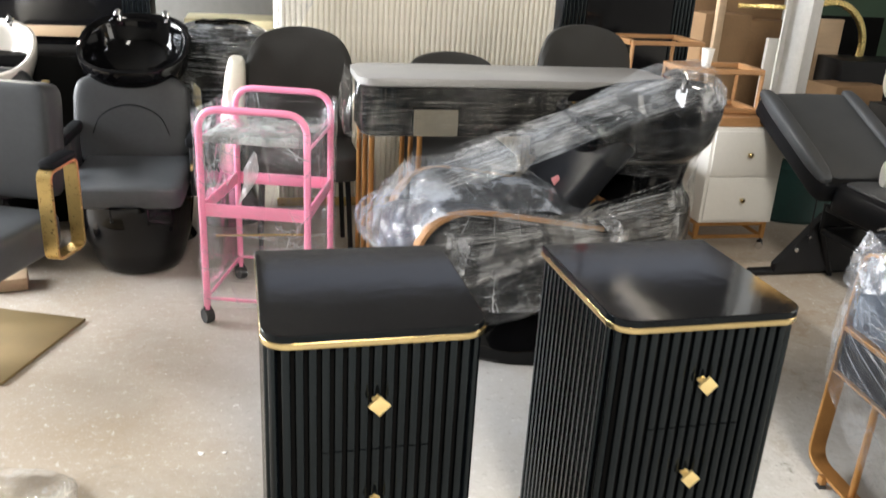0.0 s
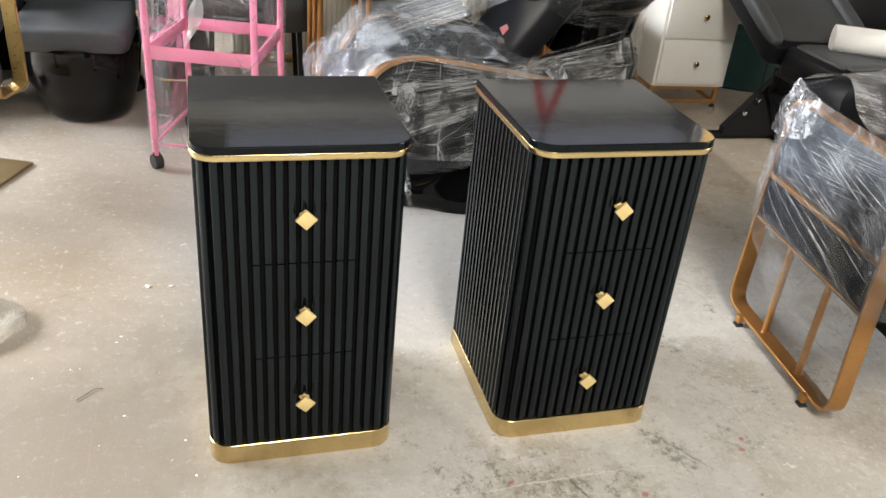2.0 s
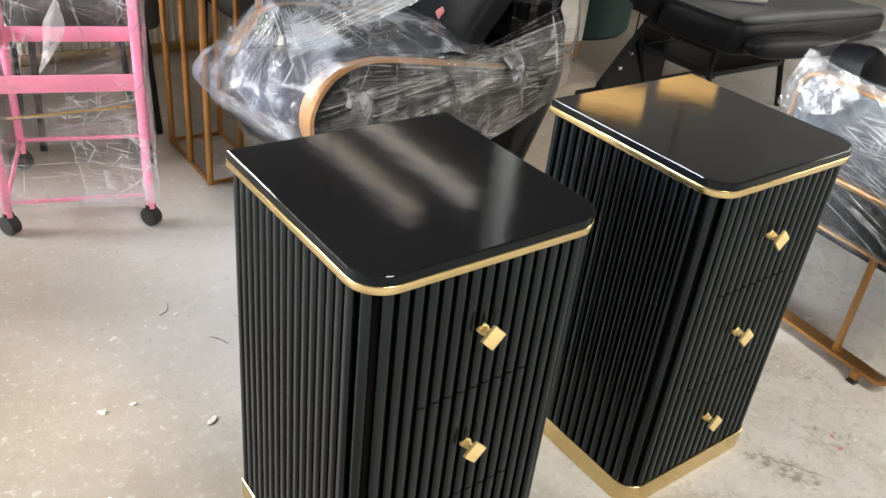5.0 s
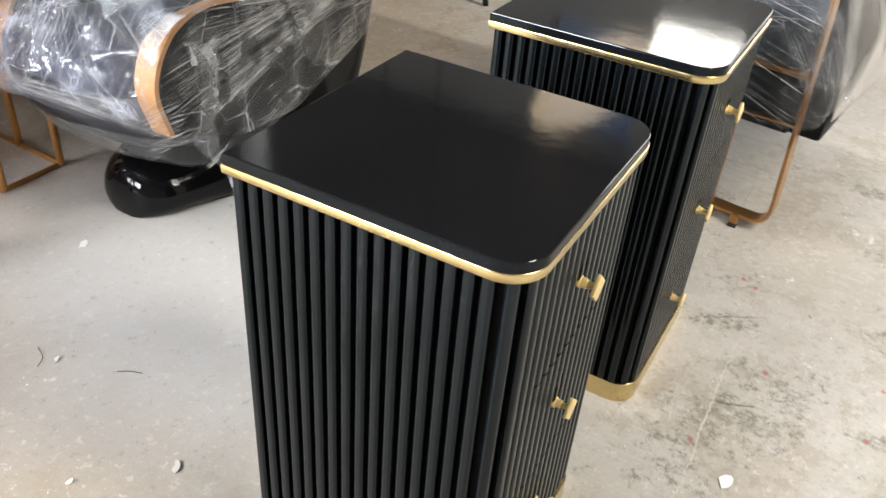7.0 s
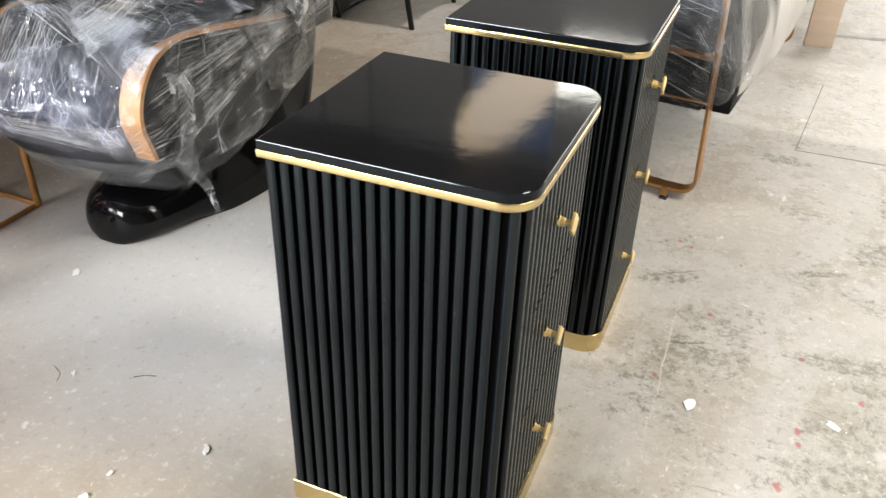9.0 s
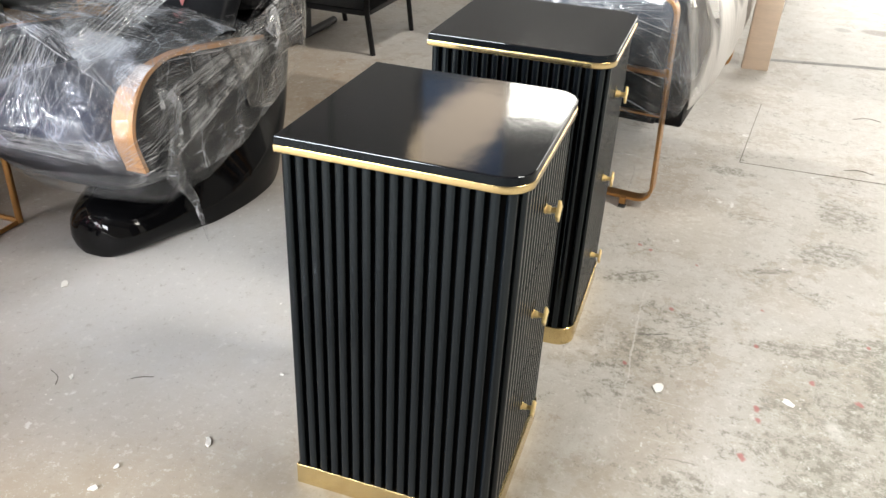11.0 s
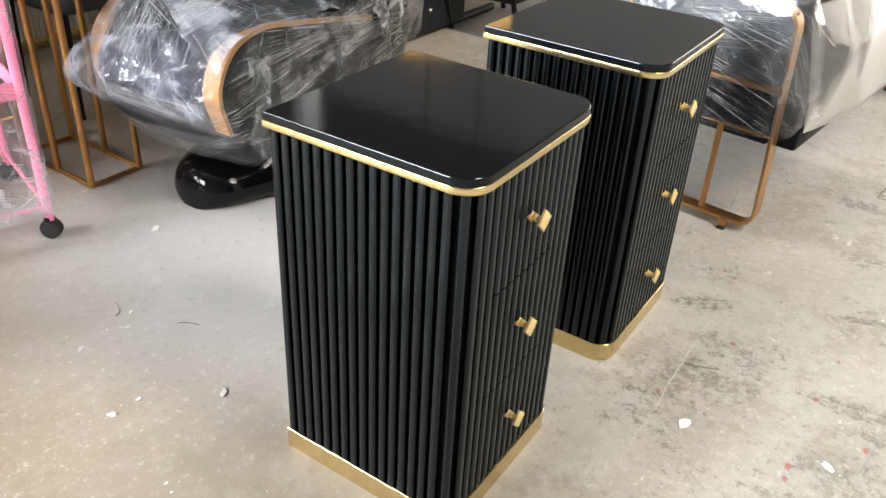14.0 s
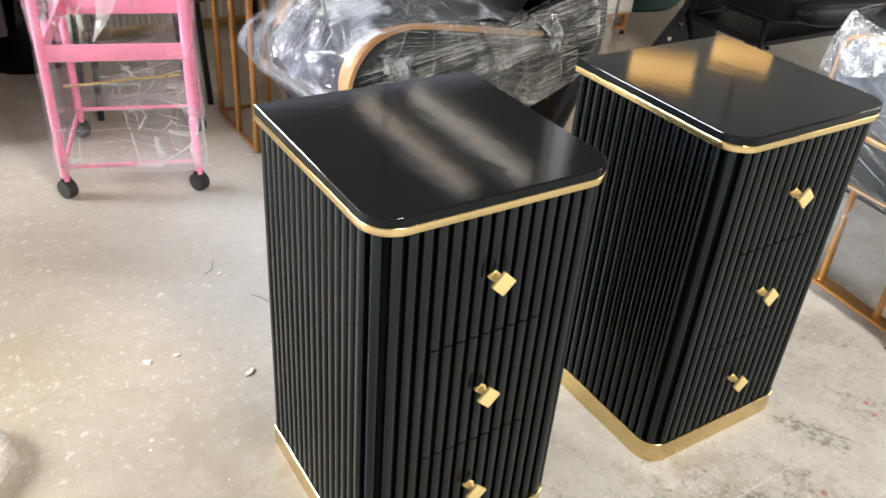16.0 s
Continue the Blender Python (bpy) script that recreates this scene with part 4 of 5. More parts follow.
    # the grey fold that hangs under the seat
    film_sheet("plastic_wrap", [
        [(-0.63, 0.24, 0.345), (-0.722, 0.02, 0.345), (-0.63, -0.272, 0.330), (-0.42, -0.30, 0.27), (-0.15, -0.30, 0.28)],
        [(-0.60, 0.22, 0.265), (-0.672, 0.0, 0.265), (-0.595, -0.262, 0.25), (-0.40, -0.285, 0.21), (-0.15, -0.29, 0.24)],
        [(-0.52, 0.15, 0.20), (-0.56, -0.02, 0.192), (-0.50, -0.235, 0.180), (-0.36, -0.25, 0.175), (-0.14, -0.27, 0.22)],
    ], M["greyfilm"], u, 30, 12, 0.006, 8.0, 4.5)
    # the band along the near side, below the basin
    film_sheet("plastic_wrap", [
        [(-0.22, -0.305, 0.60), (0.0, -0.31, 0.63), (0.18, -0.312, 0.67), (0.31, -0.29, 0.71), (0.42, -0.17, 0.75)],
        [(-0.16, -0.310, 0.50), (0.02, -0.314, 0.50), (0.18, -0.315, 0.53), (0.32, -0.29, 0.57), (0.43, -0.17, 0.62)],
        [(-0.10, -0.306, 0.35), (0.03, -0.31, 0.33), (0.18, -0.31, 0.39), (0.32, -0.285, 0.45), (0.43, -0.17, 0.50)],
    ], M["sidefilm"], u, 44, 26, 0.007, 7.0, 5.0)
    # glint streaks as pale tubes: seat to basin, fanned over the arm, along the side, down the seat
    film_glints([(-0.66, -0.16, 0.61), (-0.60, -0.08, 0.70), (-0.54, 0.02, 0.745)], [(0.46, -0.19, 1.03), (0.47, -0.08, 1.07), (0.48, 0.0, 1.08)], 150, u, 31, 0.0012, 0.05)
    film_glints([(-0.58, -0.303, 0.30), (-0.655, -0.303, 0.39), (-0.62, -0.306, 0.52)], [(-0.02, -0.318, 0.50), (0.05, -0.318, 0.58), (0.08, -0.316, 0.62)], 150, u, 32, 0.0010, 0.22)
    film_glints([(-0.20, -0.316, 0.46), (-0.20, -0.316, 0.60)], [(0.32, -0.30, 0.52), (0.32, -0.298, 0.70)], 110, u, 33, 0.0010, 0.20)
    film_glints([(-0.78, 0.16, 0.45), (-0.80, 0.0, 0.45), (-0.72, -0.24, 0.44)], [(-0.61, 0.10, 0.71), (-0.62, -0.04, 0.71), (-0.66, -0.26, 0.56)], 140, u, 34, 0.0009, 0.12)
    film_glints([(-0.69, -0.285, 0.30), (-0.69, -0.29, 0.44)], [(-0.55, -0.32, 0.31), (-0.60, -0.318, 0.46)], 50, u, 36, 0.0012, 0.06)
    film_glints([(-0.66, -0.24, 0.59), (-0.30, -0.25, 0.65), (0.0, -0.24, 0.62)], [(-0.58, 0.16, 0.72), (-0.34, 0.2, 0.69), (0.0, 0.26, 0.62)], 120, u, 35, 0.0011, 0.14)
    # highlight along the basin's rim, drawn as pale tubes
    film_glints([(-0.03, -0.268, 0.86), (-0.02, -0.268, 0.91)], [(0.43, -0.25, 1.0), (0.43, -0.245, 1.05)], 14, u, 37, 0.001, 0.1)
    film_glints([(0.05, -0.25, 0.76), (0.02, -0.27, 0.82)], [(0.46, -0.22, 0.86), (0.46, -0.23, 0.94)], 10, u, 38, 0.0008, 0.2)
    # fans that start from the knot at the back of the arm
    film_glints([(-0.03, -0.322, 0.52), (0.0, -0.322, 0.56)], [(-0.58, -0.312, 0.32), (-0.62, -0.312, 0.42), (-0.60, -0.312, 0.54), (-0.50, -0.308, 0.62)], 100, u, 39, 0.0010, 0.5)
    film_glints([(0.42, -0.20, 0.60), (0.42, -0.20, 0.74)], [(-0.14, -0.318, 0.46), (-0.16, -0.318, 0.60)], 44, u, 40, 0.0009, 0.4)
    film_glints([(-0.60, 0.10, 0.715), (-0.58, -0.05, 0.725)], [(-0.79, 0.14, 0.46), (-0.805, -0.02, 0.45), (-0.70, -0.27, 0.42), (-0.63, -0.30, 0.50)], 110, u, 44, 0.0009, 0.5)
    film_glints([(-0.775, 0.04, 0.425), (-0.805, 0.04, 0.48)], [(-0.625, -0.314, 0.33), (-0.648, -0.314, 0.43)], 90, u, 45, 0.0014, 0.08)
    # bright crumples where the film is gathered
    for rows, k in (
        ([[(-0.02, -0.316, 0.60), (0.03, -0.320, 0.55), (0.035, -0.322, 0.49)], [(0.03, -0.320, 0.62), (0.06, -0.330, 0.57), (0.065, -0.326, 0.49)], [(0.06, -0.314, 0.61), (0.09, -0.318, 0.55), (0.085, -0.320, 0.49)]], 61.0),
        ([[(-0.55, -0.306, 0.56), (-0.49, -0.310, 0.54), (-0.44, -0.308, 0.55)], [(-0.54, -0.312, 0.50), (-0.49, -0.320, 0.49), (-0.45, -0.312, 0.50)]], 62.0),
        ([[(0.34, -0.25, 1.04), (0.40, -0.22, 1.06), (0.46, -0.16, 1.06)], [(0.35, -0.262, 1.00), (0.41, -0.245, 1.01), (0.48, -0.18, 1.02)], [(0.36, -0.262, 0.96), (0.43, -0.235, 0.96), (0.50, -0.16, 0.97)]], 63.0),
    ):
        film_sheet("crumpled_fold", rows, M["crumple"], u, 22, 22, 0.012, 26.0, k, label="crumpled knot of clear film")
    # the loose tail that hangs from the arm, with the torn edge above it
    film_sheet("plastic_wrap", [
        [(-0.515, -0.312, 0.53), (-0.525, -0.318, 0.42), (-0.570, -0.328, 0.31), (-0.500, -0.335, 0.21), (-0.452, -0.345, 0.055)],
        [(-0.455, -0.314, 0.53), (-0.475, -0.320, 0.42), (-0.500, -0.334, 0.29), (-0.466, -0.342, 0.20), (-0.447, -0.348, 0.055)],
    ], M["tailfilm"], u, 36, 10, 0.009, 22.0, 6.0)
    return u


wrapped_wash_unit()


# ---- the sofa with bronze end frames, wrapped in film ----
def wrapped_sofa():
    s = thing("sofa", pose(1.664, 1.54, 0, 0, 0, -5.5), "black sofa on bronze end frames, wrapped in clear film", "sofa")
    long = 1.80
    for x, out in ((0.0, -1), (long, 1)):
        loop = fillet([(x, -0.292, 0.034), (x, -0.262, 0.735), (x, 0.262, 0.735), (x, 0.292, 0.034)], 0.06, 7, True)
        fr = part("end_frame", sweep(loop, rect(0.011, 0.052), closed=True, up=(1, 0, 0)), M["bronze"], s, "bronze flat-bar end frame")
        part("rail", box((0.050, 0.55, 0.016), (x, 0.0, 0.492), (0, 0, 0), 0.003), M["bronze"], fr, "bronze rail across the end panel")
        part("rail", box((0.044, 0.56, 0.008), (x, 0.0, 0.349), (0, 0, 0), 0.002), M["bronze"], fr)
        for y in (-0.108, 0.092):
            up = tube([(x, y, 0.036), (x, y, 0.346)], 0.0105, None, 14)
            lathe([(0.0125, 0.0), (0.0135, 0.002), (0.0125, 0.005)], 14, up, pose(x, y, 0.039))
            part("upright", up, M["bronze"], fr)
        for y in (-0.20, 0.19):
            foot = part("foot", box((0.020, 0.022, 0.026), (x + out * 0.030, y, 0.026), (0, 0, 0), 0.002), M["bronze"], fr)
            part("pad", box((0.024, 0.026, 0.006), (x + out * 0.030, y, 0.003), (0, 0, 0), 0.001), M["rubber"], foot)
        part("end_panel", span(x - 0.014, x + 0.014, -0.256, 0.256, 0.503, 0.726, 0.005), M["slate_end"], s, "dark blue-grey padded end panel")
        part("end_panel", span(x - 0.016, x + 0.016, -0.270, 0.270, 0.356, 0.482, 0.005), M["vinyl"], s, "black lower end panel")
    part("seat", cushion(long - 0.09, 0.60, 0.165, pose(long / 2, -0.045, 0.385), None, 0.13), M["vinyl"], s)
    part("backrest", cushion(long - 0.07, 0.14, 0.40, pose(long / 2, 0.185, 0.635, -7, 0, 0), None, 0.2), M["vinyl"], s)
    part("seat_base", span(0.045, long - 0.045, -0.338, 0.22, 0.298, 0.372, 0.012), M["vinyl"], s, "black seat base")
    part("seat_rail", span(0.03, long - 0.03, -0.25, 0.25, 0.300, 0.320, 0.006), M["steel"], s)
    # film: down the front, over the end, over the top, down the back
    film_sheet("plastic_wrap", [
        [(0.0, -0.285, 0.755), (0.5, -0.275, 0.70), (1.0, -0.27, 0.68), (long, -0.28, 0.755)],
        [(0.01, -0.330, 0.56), (0.5, -0.350, 0.53), (1.0, -0.350, 0.53), (long, -0.335, 0.54)],
        [(0.03, -0.352, 0.40), (0.5, -0.362, 0.36), (1.0, -0.362, 0.34), (long, -0.345, 0.34)],
        [(0.05, -0.350, 0.365), (0.5, -0.350, 0.30), (1.0, -0.345, 0.285), (long, -0.335, 0.30)],
    ], M["drapefilm"], s, 44, 30, 0.006, 4.0, 7.0)
    film_sheet("plastic_wrap", [
        [(-0.030, -0.300, 0.06), (-0.032, -0.298, 0.30), (-0.034, -0.290, 0.55), (-0.030, -0.275, 0.752)],
        [(-0.034, -0.1, 0.10), (-0.038, -0.08, 0.30), (-0.040, -0.05, 0.55), (-0.032, -0.05, 0.756)],
        [(-0.034, 0.12, 0.20), (-0.038, 0.14, 0.32), (-0.040, 0.14, 0.55), (-0.032, 0.14, 0.760)],
        [(-0.020, 0.300, 0.30), (-0.030, 0.300, 0.38), (-0.030, 0.290, 0.58), (-0.020, 0.275, 0.760)],
    ], M["endfilm"], s, 36, 36, 0.006, 7.0, 8.0)
    # a second, tighter turn of film round the end panels
    film_sheet("plastic_wrap", [
        [(0.09, -0.345, 0.40), (0.09, -0.340, 0.54), (0.08, -0.310, 0.68), (0.07, -0.275, 0.762)],
        [(-0.036, -0.300, 0.352), (-0.040, -0.296, 0.52), (-0.040, -0.288, 0.66), (-0.030, -0.275, 0.762)],
        [(-0.042, -0.05, 0.350), (-0.048, -0.05, 0.52), (-0.046, -0.05, 0.66), (-0.032, -0.05, 0.768)],
        [(-0.042, 0.18, 0.350), (-0.048, 0.18, 0.52), (-0.044, 0.18, 0.66), (-0.030, 0.18, 0.775)],
        [(-0.025, 0.300, 0.355), (-0.030, 0.305, 0.52), (-0.025, 0.292, 0.66), (-0.010, 0.275, 0.785)],
    ], M["sofafilm"], s, 40, 26, 0.007, 8.0, 23.0)
    film_sheet("plastic_wrap", [
        [(-0.030, -0.275, 0.757), (0.4, -0.268, 0.715), (1.0, -0.26, 0.69), (long, -0.28, 0.757)],
        [(-0.030, -0.05, 0.770), (0.4, -0.02, 0.765), (1.0, -0.02, 0.745), (long, 0.0, 0.775)],
        [(0.02, 0.13, 0.835), (0.4, 0.13, 0.850), (1.0, 0.13, 0.850), (long, 0.13, 0.840)],
        [(0.00, 0.285, 0.775), (0.4, 0.27, 0.835), (1.0, 0.27, 0.835), (long, 0.28, 0.80)],
    ], M["sofatop"], s, 44, 30, 0.012, 7.0, 9.0)
    film_sheet("plastic_wrap", [
        [(0.00, 0.285, 0.775), (0.6, 0.275, 0.83), (long, 0.28, 0.80)],
        [(-0.01, 0.310, 0.55), (0.6, 0.315, 0.55), (long, 0.31, 0.55)],
        [(-0.01, 0.305, 0.33), (0.6, 0.305, 0.30), (long, 0.30, 0.30)],
    ], M["hazyfilm"], s, 30, 20, 0.012, 7.0, 10.0)
    for rows, k in (
        ([[(-0.02, 0.27, 0.79), (-0.03, 0.18, 0.775), (-0.035, 0.06, 0.765)], [(-0.040, 0.29, 0.70), (-0.052, 0.18, 0.70), (-0.050, 0.08, 0.71)], [(-0.040, 0.305, 0.62), (-0.052, 0.22, 0.63), (-0.050, 0.12, 0.66)]], 71.0),
        ([[(0.02, -0.350, 0.46), (0.11, -0.365, 0.45)], [(0.03, -0.358, 0.42), (0.12, -0.368, 0.41)]], 74.0),
    ):
        film_sheet("crumpled_fold", rows, M["crumple"], s, 24, 24, 0.008, 24.0, k, label="crumpled fold of clear film")
    film_glints([(-0.055, -0.28, 0.74), (-0.055, -0.27, 0.52)], [(-0.060, 0.10, 0.70), (-0.060, 0.18, 0.48)], 26, s, 51, 0.0014, 0.18)
    film_glints([(-0.054, -0.285, 0.66), (-0.054, -0.285, 0.50), (-0.054, -0.285, 0.36)], [(-0.060, 0.08, 0.76), (-0.060, 0.16, 0.64), (-0.060, 0.16, 0.50)], 22, s, 54, 0.0024, 0.10)
    film_glints([(-0.045, -0.28, 0.40), (0.03, -0.352, 0.45), (0.10, -0.362, 0.44)], [(-0.035, -0.285, 0.52), (0.05, -0.345, 0.55), (0.16, -0.350, 0.52)], 9, s, 52, 0.0007, 0.12)
    film_glints([(0.0, -0.26, 0.775), (0.5, -0.26, 0.74), (1.2, -0.25, 0.71)], [(0.1, 0.12, 0.85), (0.6, 0.14, 0.865), (1.4, 0.14, 0.865)], 12, s, 53, 0.0006, 0.12)
    return s


wrapped_sofa()


# ---- the pink trolley ----
def pink_trolley():
    t = thing("salon_trolley", pose(0.082, 3.213, 0, 0, 0, -16.0), "pink tubular salon trolley wrapped in clear film, on black casters", "trolley")
    w, d = 0.20, 0.225
    for y in (-d, d):
        loop = fillet([(-w, y, 0.055), (-w, y, 0.853), (w, y, 0.853), (w, y, 0.055)], 0.085, 8)
        fr = part("frame", tube(loop, 0.0135, None, 12), M["pink"], t, "bent pink tube frame")
        part("cross_bar", span(-w, w, y - 0.004, y + 0.004, 0.445, 0.495, 0.002), M["pink"], fr)
        part("lower_bar", tube([(-w, y, 0.105), (w, y, 0.105)], 0.007), M["pink"], fr)
        for x in (-w, w):
            caster(t, (x, y, 0), 0.031, None, 1.5)
    for x in (-w, w):
        part("side_bar", span(x - 0.004, x + 0.004, -d, d, 0.445, 0.495, 0.002), M["pink"], t)
        part("lower_side_bar", tube([(x, -d, 0.105), (x, d, 0.105)], 0.007), M["pink"], t)
        part("upper_side_bar", tube([(x, -d, 0.72), (x, d, 0.72)], 0.007), M["pink"], t)
    part("tray", span(-w + 0.008, w - 0.008, -d + 0.01, d - 0.01, 0.725, 0.755, 0.006), M["frost"], t, "frosted grey upper tray")
    o = 0.016

    def ring(z, k):
        a, b = w + o * k, d + o * k
        return [(-a, -b, z), (0, -b - 0.004, z), (a, -b, z), (a + 0.004, 0, z), (a, b, z), (0, b, z), (-a, b, z), (-a, 0, z)]

    film_sheet("plastic_wrap", [ring(0.10, 0.9), ring(0.30, 0.8), ring(0.55, 0.9), ring(0.84, 1.0)], M["trolleyfilm"], t, 64, 34, 0.005, 9.0, 11.0, True)
    film_sheet("plastic_wrap", [ring(0.085, 0.85), ring(0.115, 0.95), ring(0.15, 0.9)], M["bandfilm"], t, 64, 6, 0.003, 9.0, 21.0, True)
    # a crumpled fold at the front of the trolley, its white glint painted as haze
    film_sheet("crumpled_fold", [
        [(0.0, -0.247, 0.70), (-0.028, -0.250, 0.64), (-0.038, -0.249, 0.57), (-0.055, -0.247, 0.51)],
        [(0.012, -0.249, 0.715), (0.0, -0.258, 0.65), (-0.02, -0.254, 0.58), (-0.052, -0.248, 0.51)],
        [(0.02, -0.247, 0.70), (0.026, -0.250, 0.64), (0.0, -0.249, 0.58), (-0.05, -0.247, 0.51)],
    ], M["foldfilm"], t, 16, 16, 0.006, 18.0, 22.0)
    film_glints([(-0.21, -0.247, 0.80), (-0.21, -0.247, 0.14)], [(0.21, -0.247, 0.66), (0.21, -0.247, 0.10)], 26, t, 41, 0.0007, 0.14)
    film_glints([(0.217, -0.22, 0.80), (0.217, -0.22, 0.14)], [(0.217, 0.22, 0.66), (0.217, 0.22, 0.2)], 14, t, 42, 0.0006, 0.14)
    film_glints([(-0.212, -0.246, 0.16), (-0.212, -0.246, 0.10)], [(0.212, -0.246, 0.15), (0.212, -0.246, 0.10)], 14, t, 43, 0.0009, 0.04)
    part("brass_rod", tube([(-0.16, -0.2, 0.36), (0.18, -0.19, 0.385)], 0.004), M["oldgold"], t, "thin brass rod")
    return t


pink_trolley()


# ---- the fluted manicure desk ----
def fluted_desk():
    dk = thing("manicure_desk", pose(1.088, 3.312, 0), "film-wrapped black fluted desk on gold tube legs", "desk")
    hw, hd = 0.66, 0.195
    out = fillet([(-hw, -hd, 0), (hw, -hd, 0), (hw, hd, 0), (-hw, hd, 0)], 0.09, 6, True)
    part("body", loft([[Vector((p.x * 0.985, p.y * 0.97, z)) for p in out] for z in (0.735, 0.930)]), M["mirror"], dk, "glossy black desk body")
    part("desktop", loft([[Vector((p.x * k, p.y * k, z)) for p in out] for z, k in ((0.930, 1.0), (0.932, 1.012), (0.958, 1.012), (0.961, 1.0))]), M["desktop"], dk, "dull grey desk top")
    me = slat_mesh(0.738, 0.928, 0.021, 0.008)
    for x in (-0.63, -0.605, -0.58, -0.555, -0.53, 0.53, 0.555, 0.58, 0.605, 0.63):
        bow = 0.03 if abs(x) > 0.62 else 0.01 if abs(x) > 0.6 else 0.0
        put_mesh("slat", me, dk, pose(x, -hd * 0.97 + bow, 0))
    for sx in (-1, 1):
        x0 = sx * 0.52
        base = part("leg_frame", tube([(x0 - 0.095, -0.19, 0.008), (x0 + 0.095, -0.19, 0.008), (x0 + 0.095, 0.2, 0.008), (x0 - 0.095, 0.2, 0.008)], 0.009, None, 6, True), M["bronze"], dk, "bronze floor frame of the legs")
        for x, y in ((-0.095, -0.19), (-0.095, 0.0), (-0.095, 0.2), (0.095, -0.19), (0.095, 0.0), (0.095, 0.2)):
            part("leg", tube([(x0 + x, y, 0.005), (x0 + x, y, 0.735)], 0.0115), M["bronze"], base)
    film_sheet("plastic_wrap", [
        [(-0.70, 0.17, 0.74), (-0.70, 0.0, 0.73), (-0.69, -0.205, 0.735), (-0.4, -0.217, 0.735), (0.2, -0.217, 0.735), (0.69, -0.205, 0.735)],
        [(-0.71, 0.17, 0.84), (-0.72, 0.0, 0.84), (-0.695, -0.217, 0.84), (-0.4, -0.221, 0.84), (0.2, -0.221, 0.84), (0.69, -0.215, 0.84)],
        [(-0.68, 0.17, 0.96), (-0.685, 0.0, 0.96), (-0.66, -0.21, 0.95), (-0.4, -0.213, 0.95), (0.2, -0.213, 0.95), (0.68, -0.205, 0.96)],
    ], M["deskfilm"], dk, 60, 18, 0.009, 9.0, 12.0)
    part("card_patch", span(-0.455, -0.28, -0.217, -0.212, 0.742, 0.845), M["drabcard"], dk, "tan card tucked under the film")
    return dk


fluted_desk()


# ---- the black wash chair ----
def wash_chair(m, label, basin_mat, seat_mat, drop=0.0):
    c = thing("wash_chair", m, label, "wash chair", "salon wash units")

    def tub(y, xc, hw, z0, h, k):
        side = [(0.0, 0.0), (0.6, 0.0), (0.85, 0.06), (0.97, 0.35), (1.0, 0.75), (0.96, 1.0)]
        ring = [Vector((xc - hw * a, y, z0 + h * b)) for a, b in side]
        return ring + [Vector((xc + hw * a, y, z0 + h * b)) for a, b in reversed(side[1:])]

    base = loft([[Vector((1.05 * sx * math.cos(a), y0 + sy * math.sin(a), z)) for a in [2 * math.pi * i / 28 for i in range(28)]] for z, sx, sy, y0 in
                 ((0.0, 0.12, 0.13, 0.28), (0.008, 0.15, 0.16, 0.275), (0.025, 0.168, 0.18, 0.27), (0.05, 0.180, 0.19, 0.27), (0.085, 0.190, 0.198, 0.265), (0.12, 0.200, 0.205, 0.26), (0.20, 0.222, 0.25, 0.24), (0.33, 0.235, 0.27, 0.25), (0.36, 0.23, 0.265, 0.25))])
    part("base", base, M["fibre"], c, "glossy black rounded base")
    part("seat", cushion(0.46, 0.52, 0.105, pose(0, 0.25, 0.412, 4, 0, 0), None, 0.18), seat_mat, c)
    back = part("backrest", cushion(0.50, 0.13, 0.40, pose(-0.03, 0.49, 0.615, -14, 0, 0), None, 0.3), M["chairvinyl"], c)
    part("seam", tube(smooth_line([(-0.20, 0.413, 0.555), (-0.15, 0.423, 0.655), (-0.03, 0.433, 0.70), (0.09, 0.423, 0.655), (0.14, 0.413, 0.555)], 6), 0.0022, None, 6), M["core"], back)
    for s in (-1, 1):
        arm = part("armrest", box((0.05, 0.40, 0.05), (s * 0.262, 0.33, 0.60), (0, 0, 0), 0.015), M["vinyl"], c)
        part("arm_trim", box((0.012, 0.05, 0.03), (s * 0.262, 0.125, 0.50), (0, 0, 0), 0.003), M["brass"], arm, "brass trim")
        part("arm_post", box((0.045, 0.16, 0.25), (s * 0.262, 0.30, 0.46), (0, 0, 0), 0.012), M["shell"], arm)
    b = part("basin", bowl(pose(-0.03, 0.66, 0.97 - drop, 24, 0, 0), 0.50, 0.53, 0.21), basin_mat, c, "wash basin tilted forward")
    part("neck", loft([[Vector((0.17 * k * math.cos(a), 0.66 + 0.15 * k * math.sin(a), z)) for a in [2 * math.pi * i / 20 for i in range(20)]] for z, k in ((0.0, 1.2), (0.05, 1.0), (0.5, 0.85), (0.8, 0.9))]), M["fibre"], c)
    for x in (-0.10, 0.12):
        part("tap", tube(smooth_line([(x - 0.03, 0.86, 1.045 - drop), (x - 0.03, 0.86, 1.085 - drop), (x - 0.03, 0.83, 1.09 - drop), (x - 0.03, 0.81, 1.07 - drop)], 5), 0.013), M["chrome"], b, "chrome tap")
    return c


wash_chair(pose(-0.505, 3.431, 0, 0, 0, -3), "black upholstered wash chair with a glossy black basin", M["fibre"], M["greyvinyl"], 0.03)
wash_chair(pose(-1.137, 3.594, 0, 0, 0, 4), "black upholstered wash chair with a white porcelain basin", M["porcelain"], M["vinyl"], 0.09)


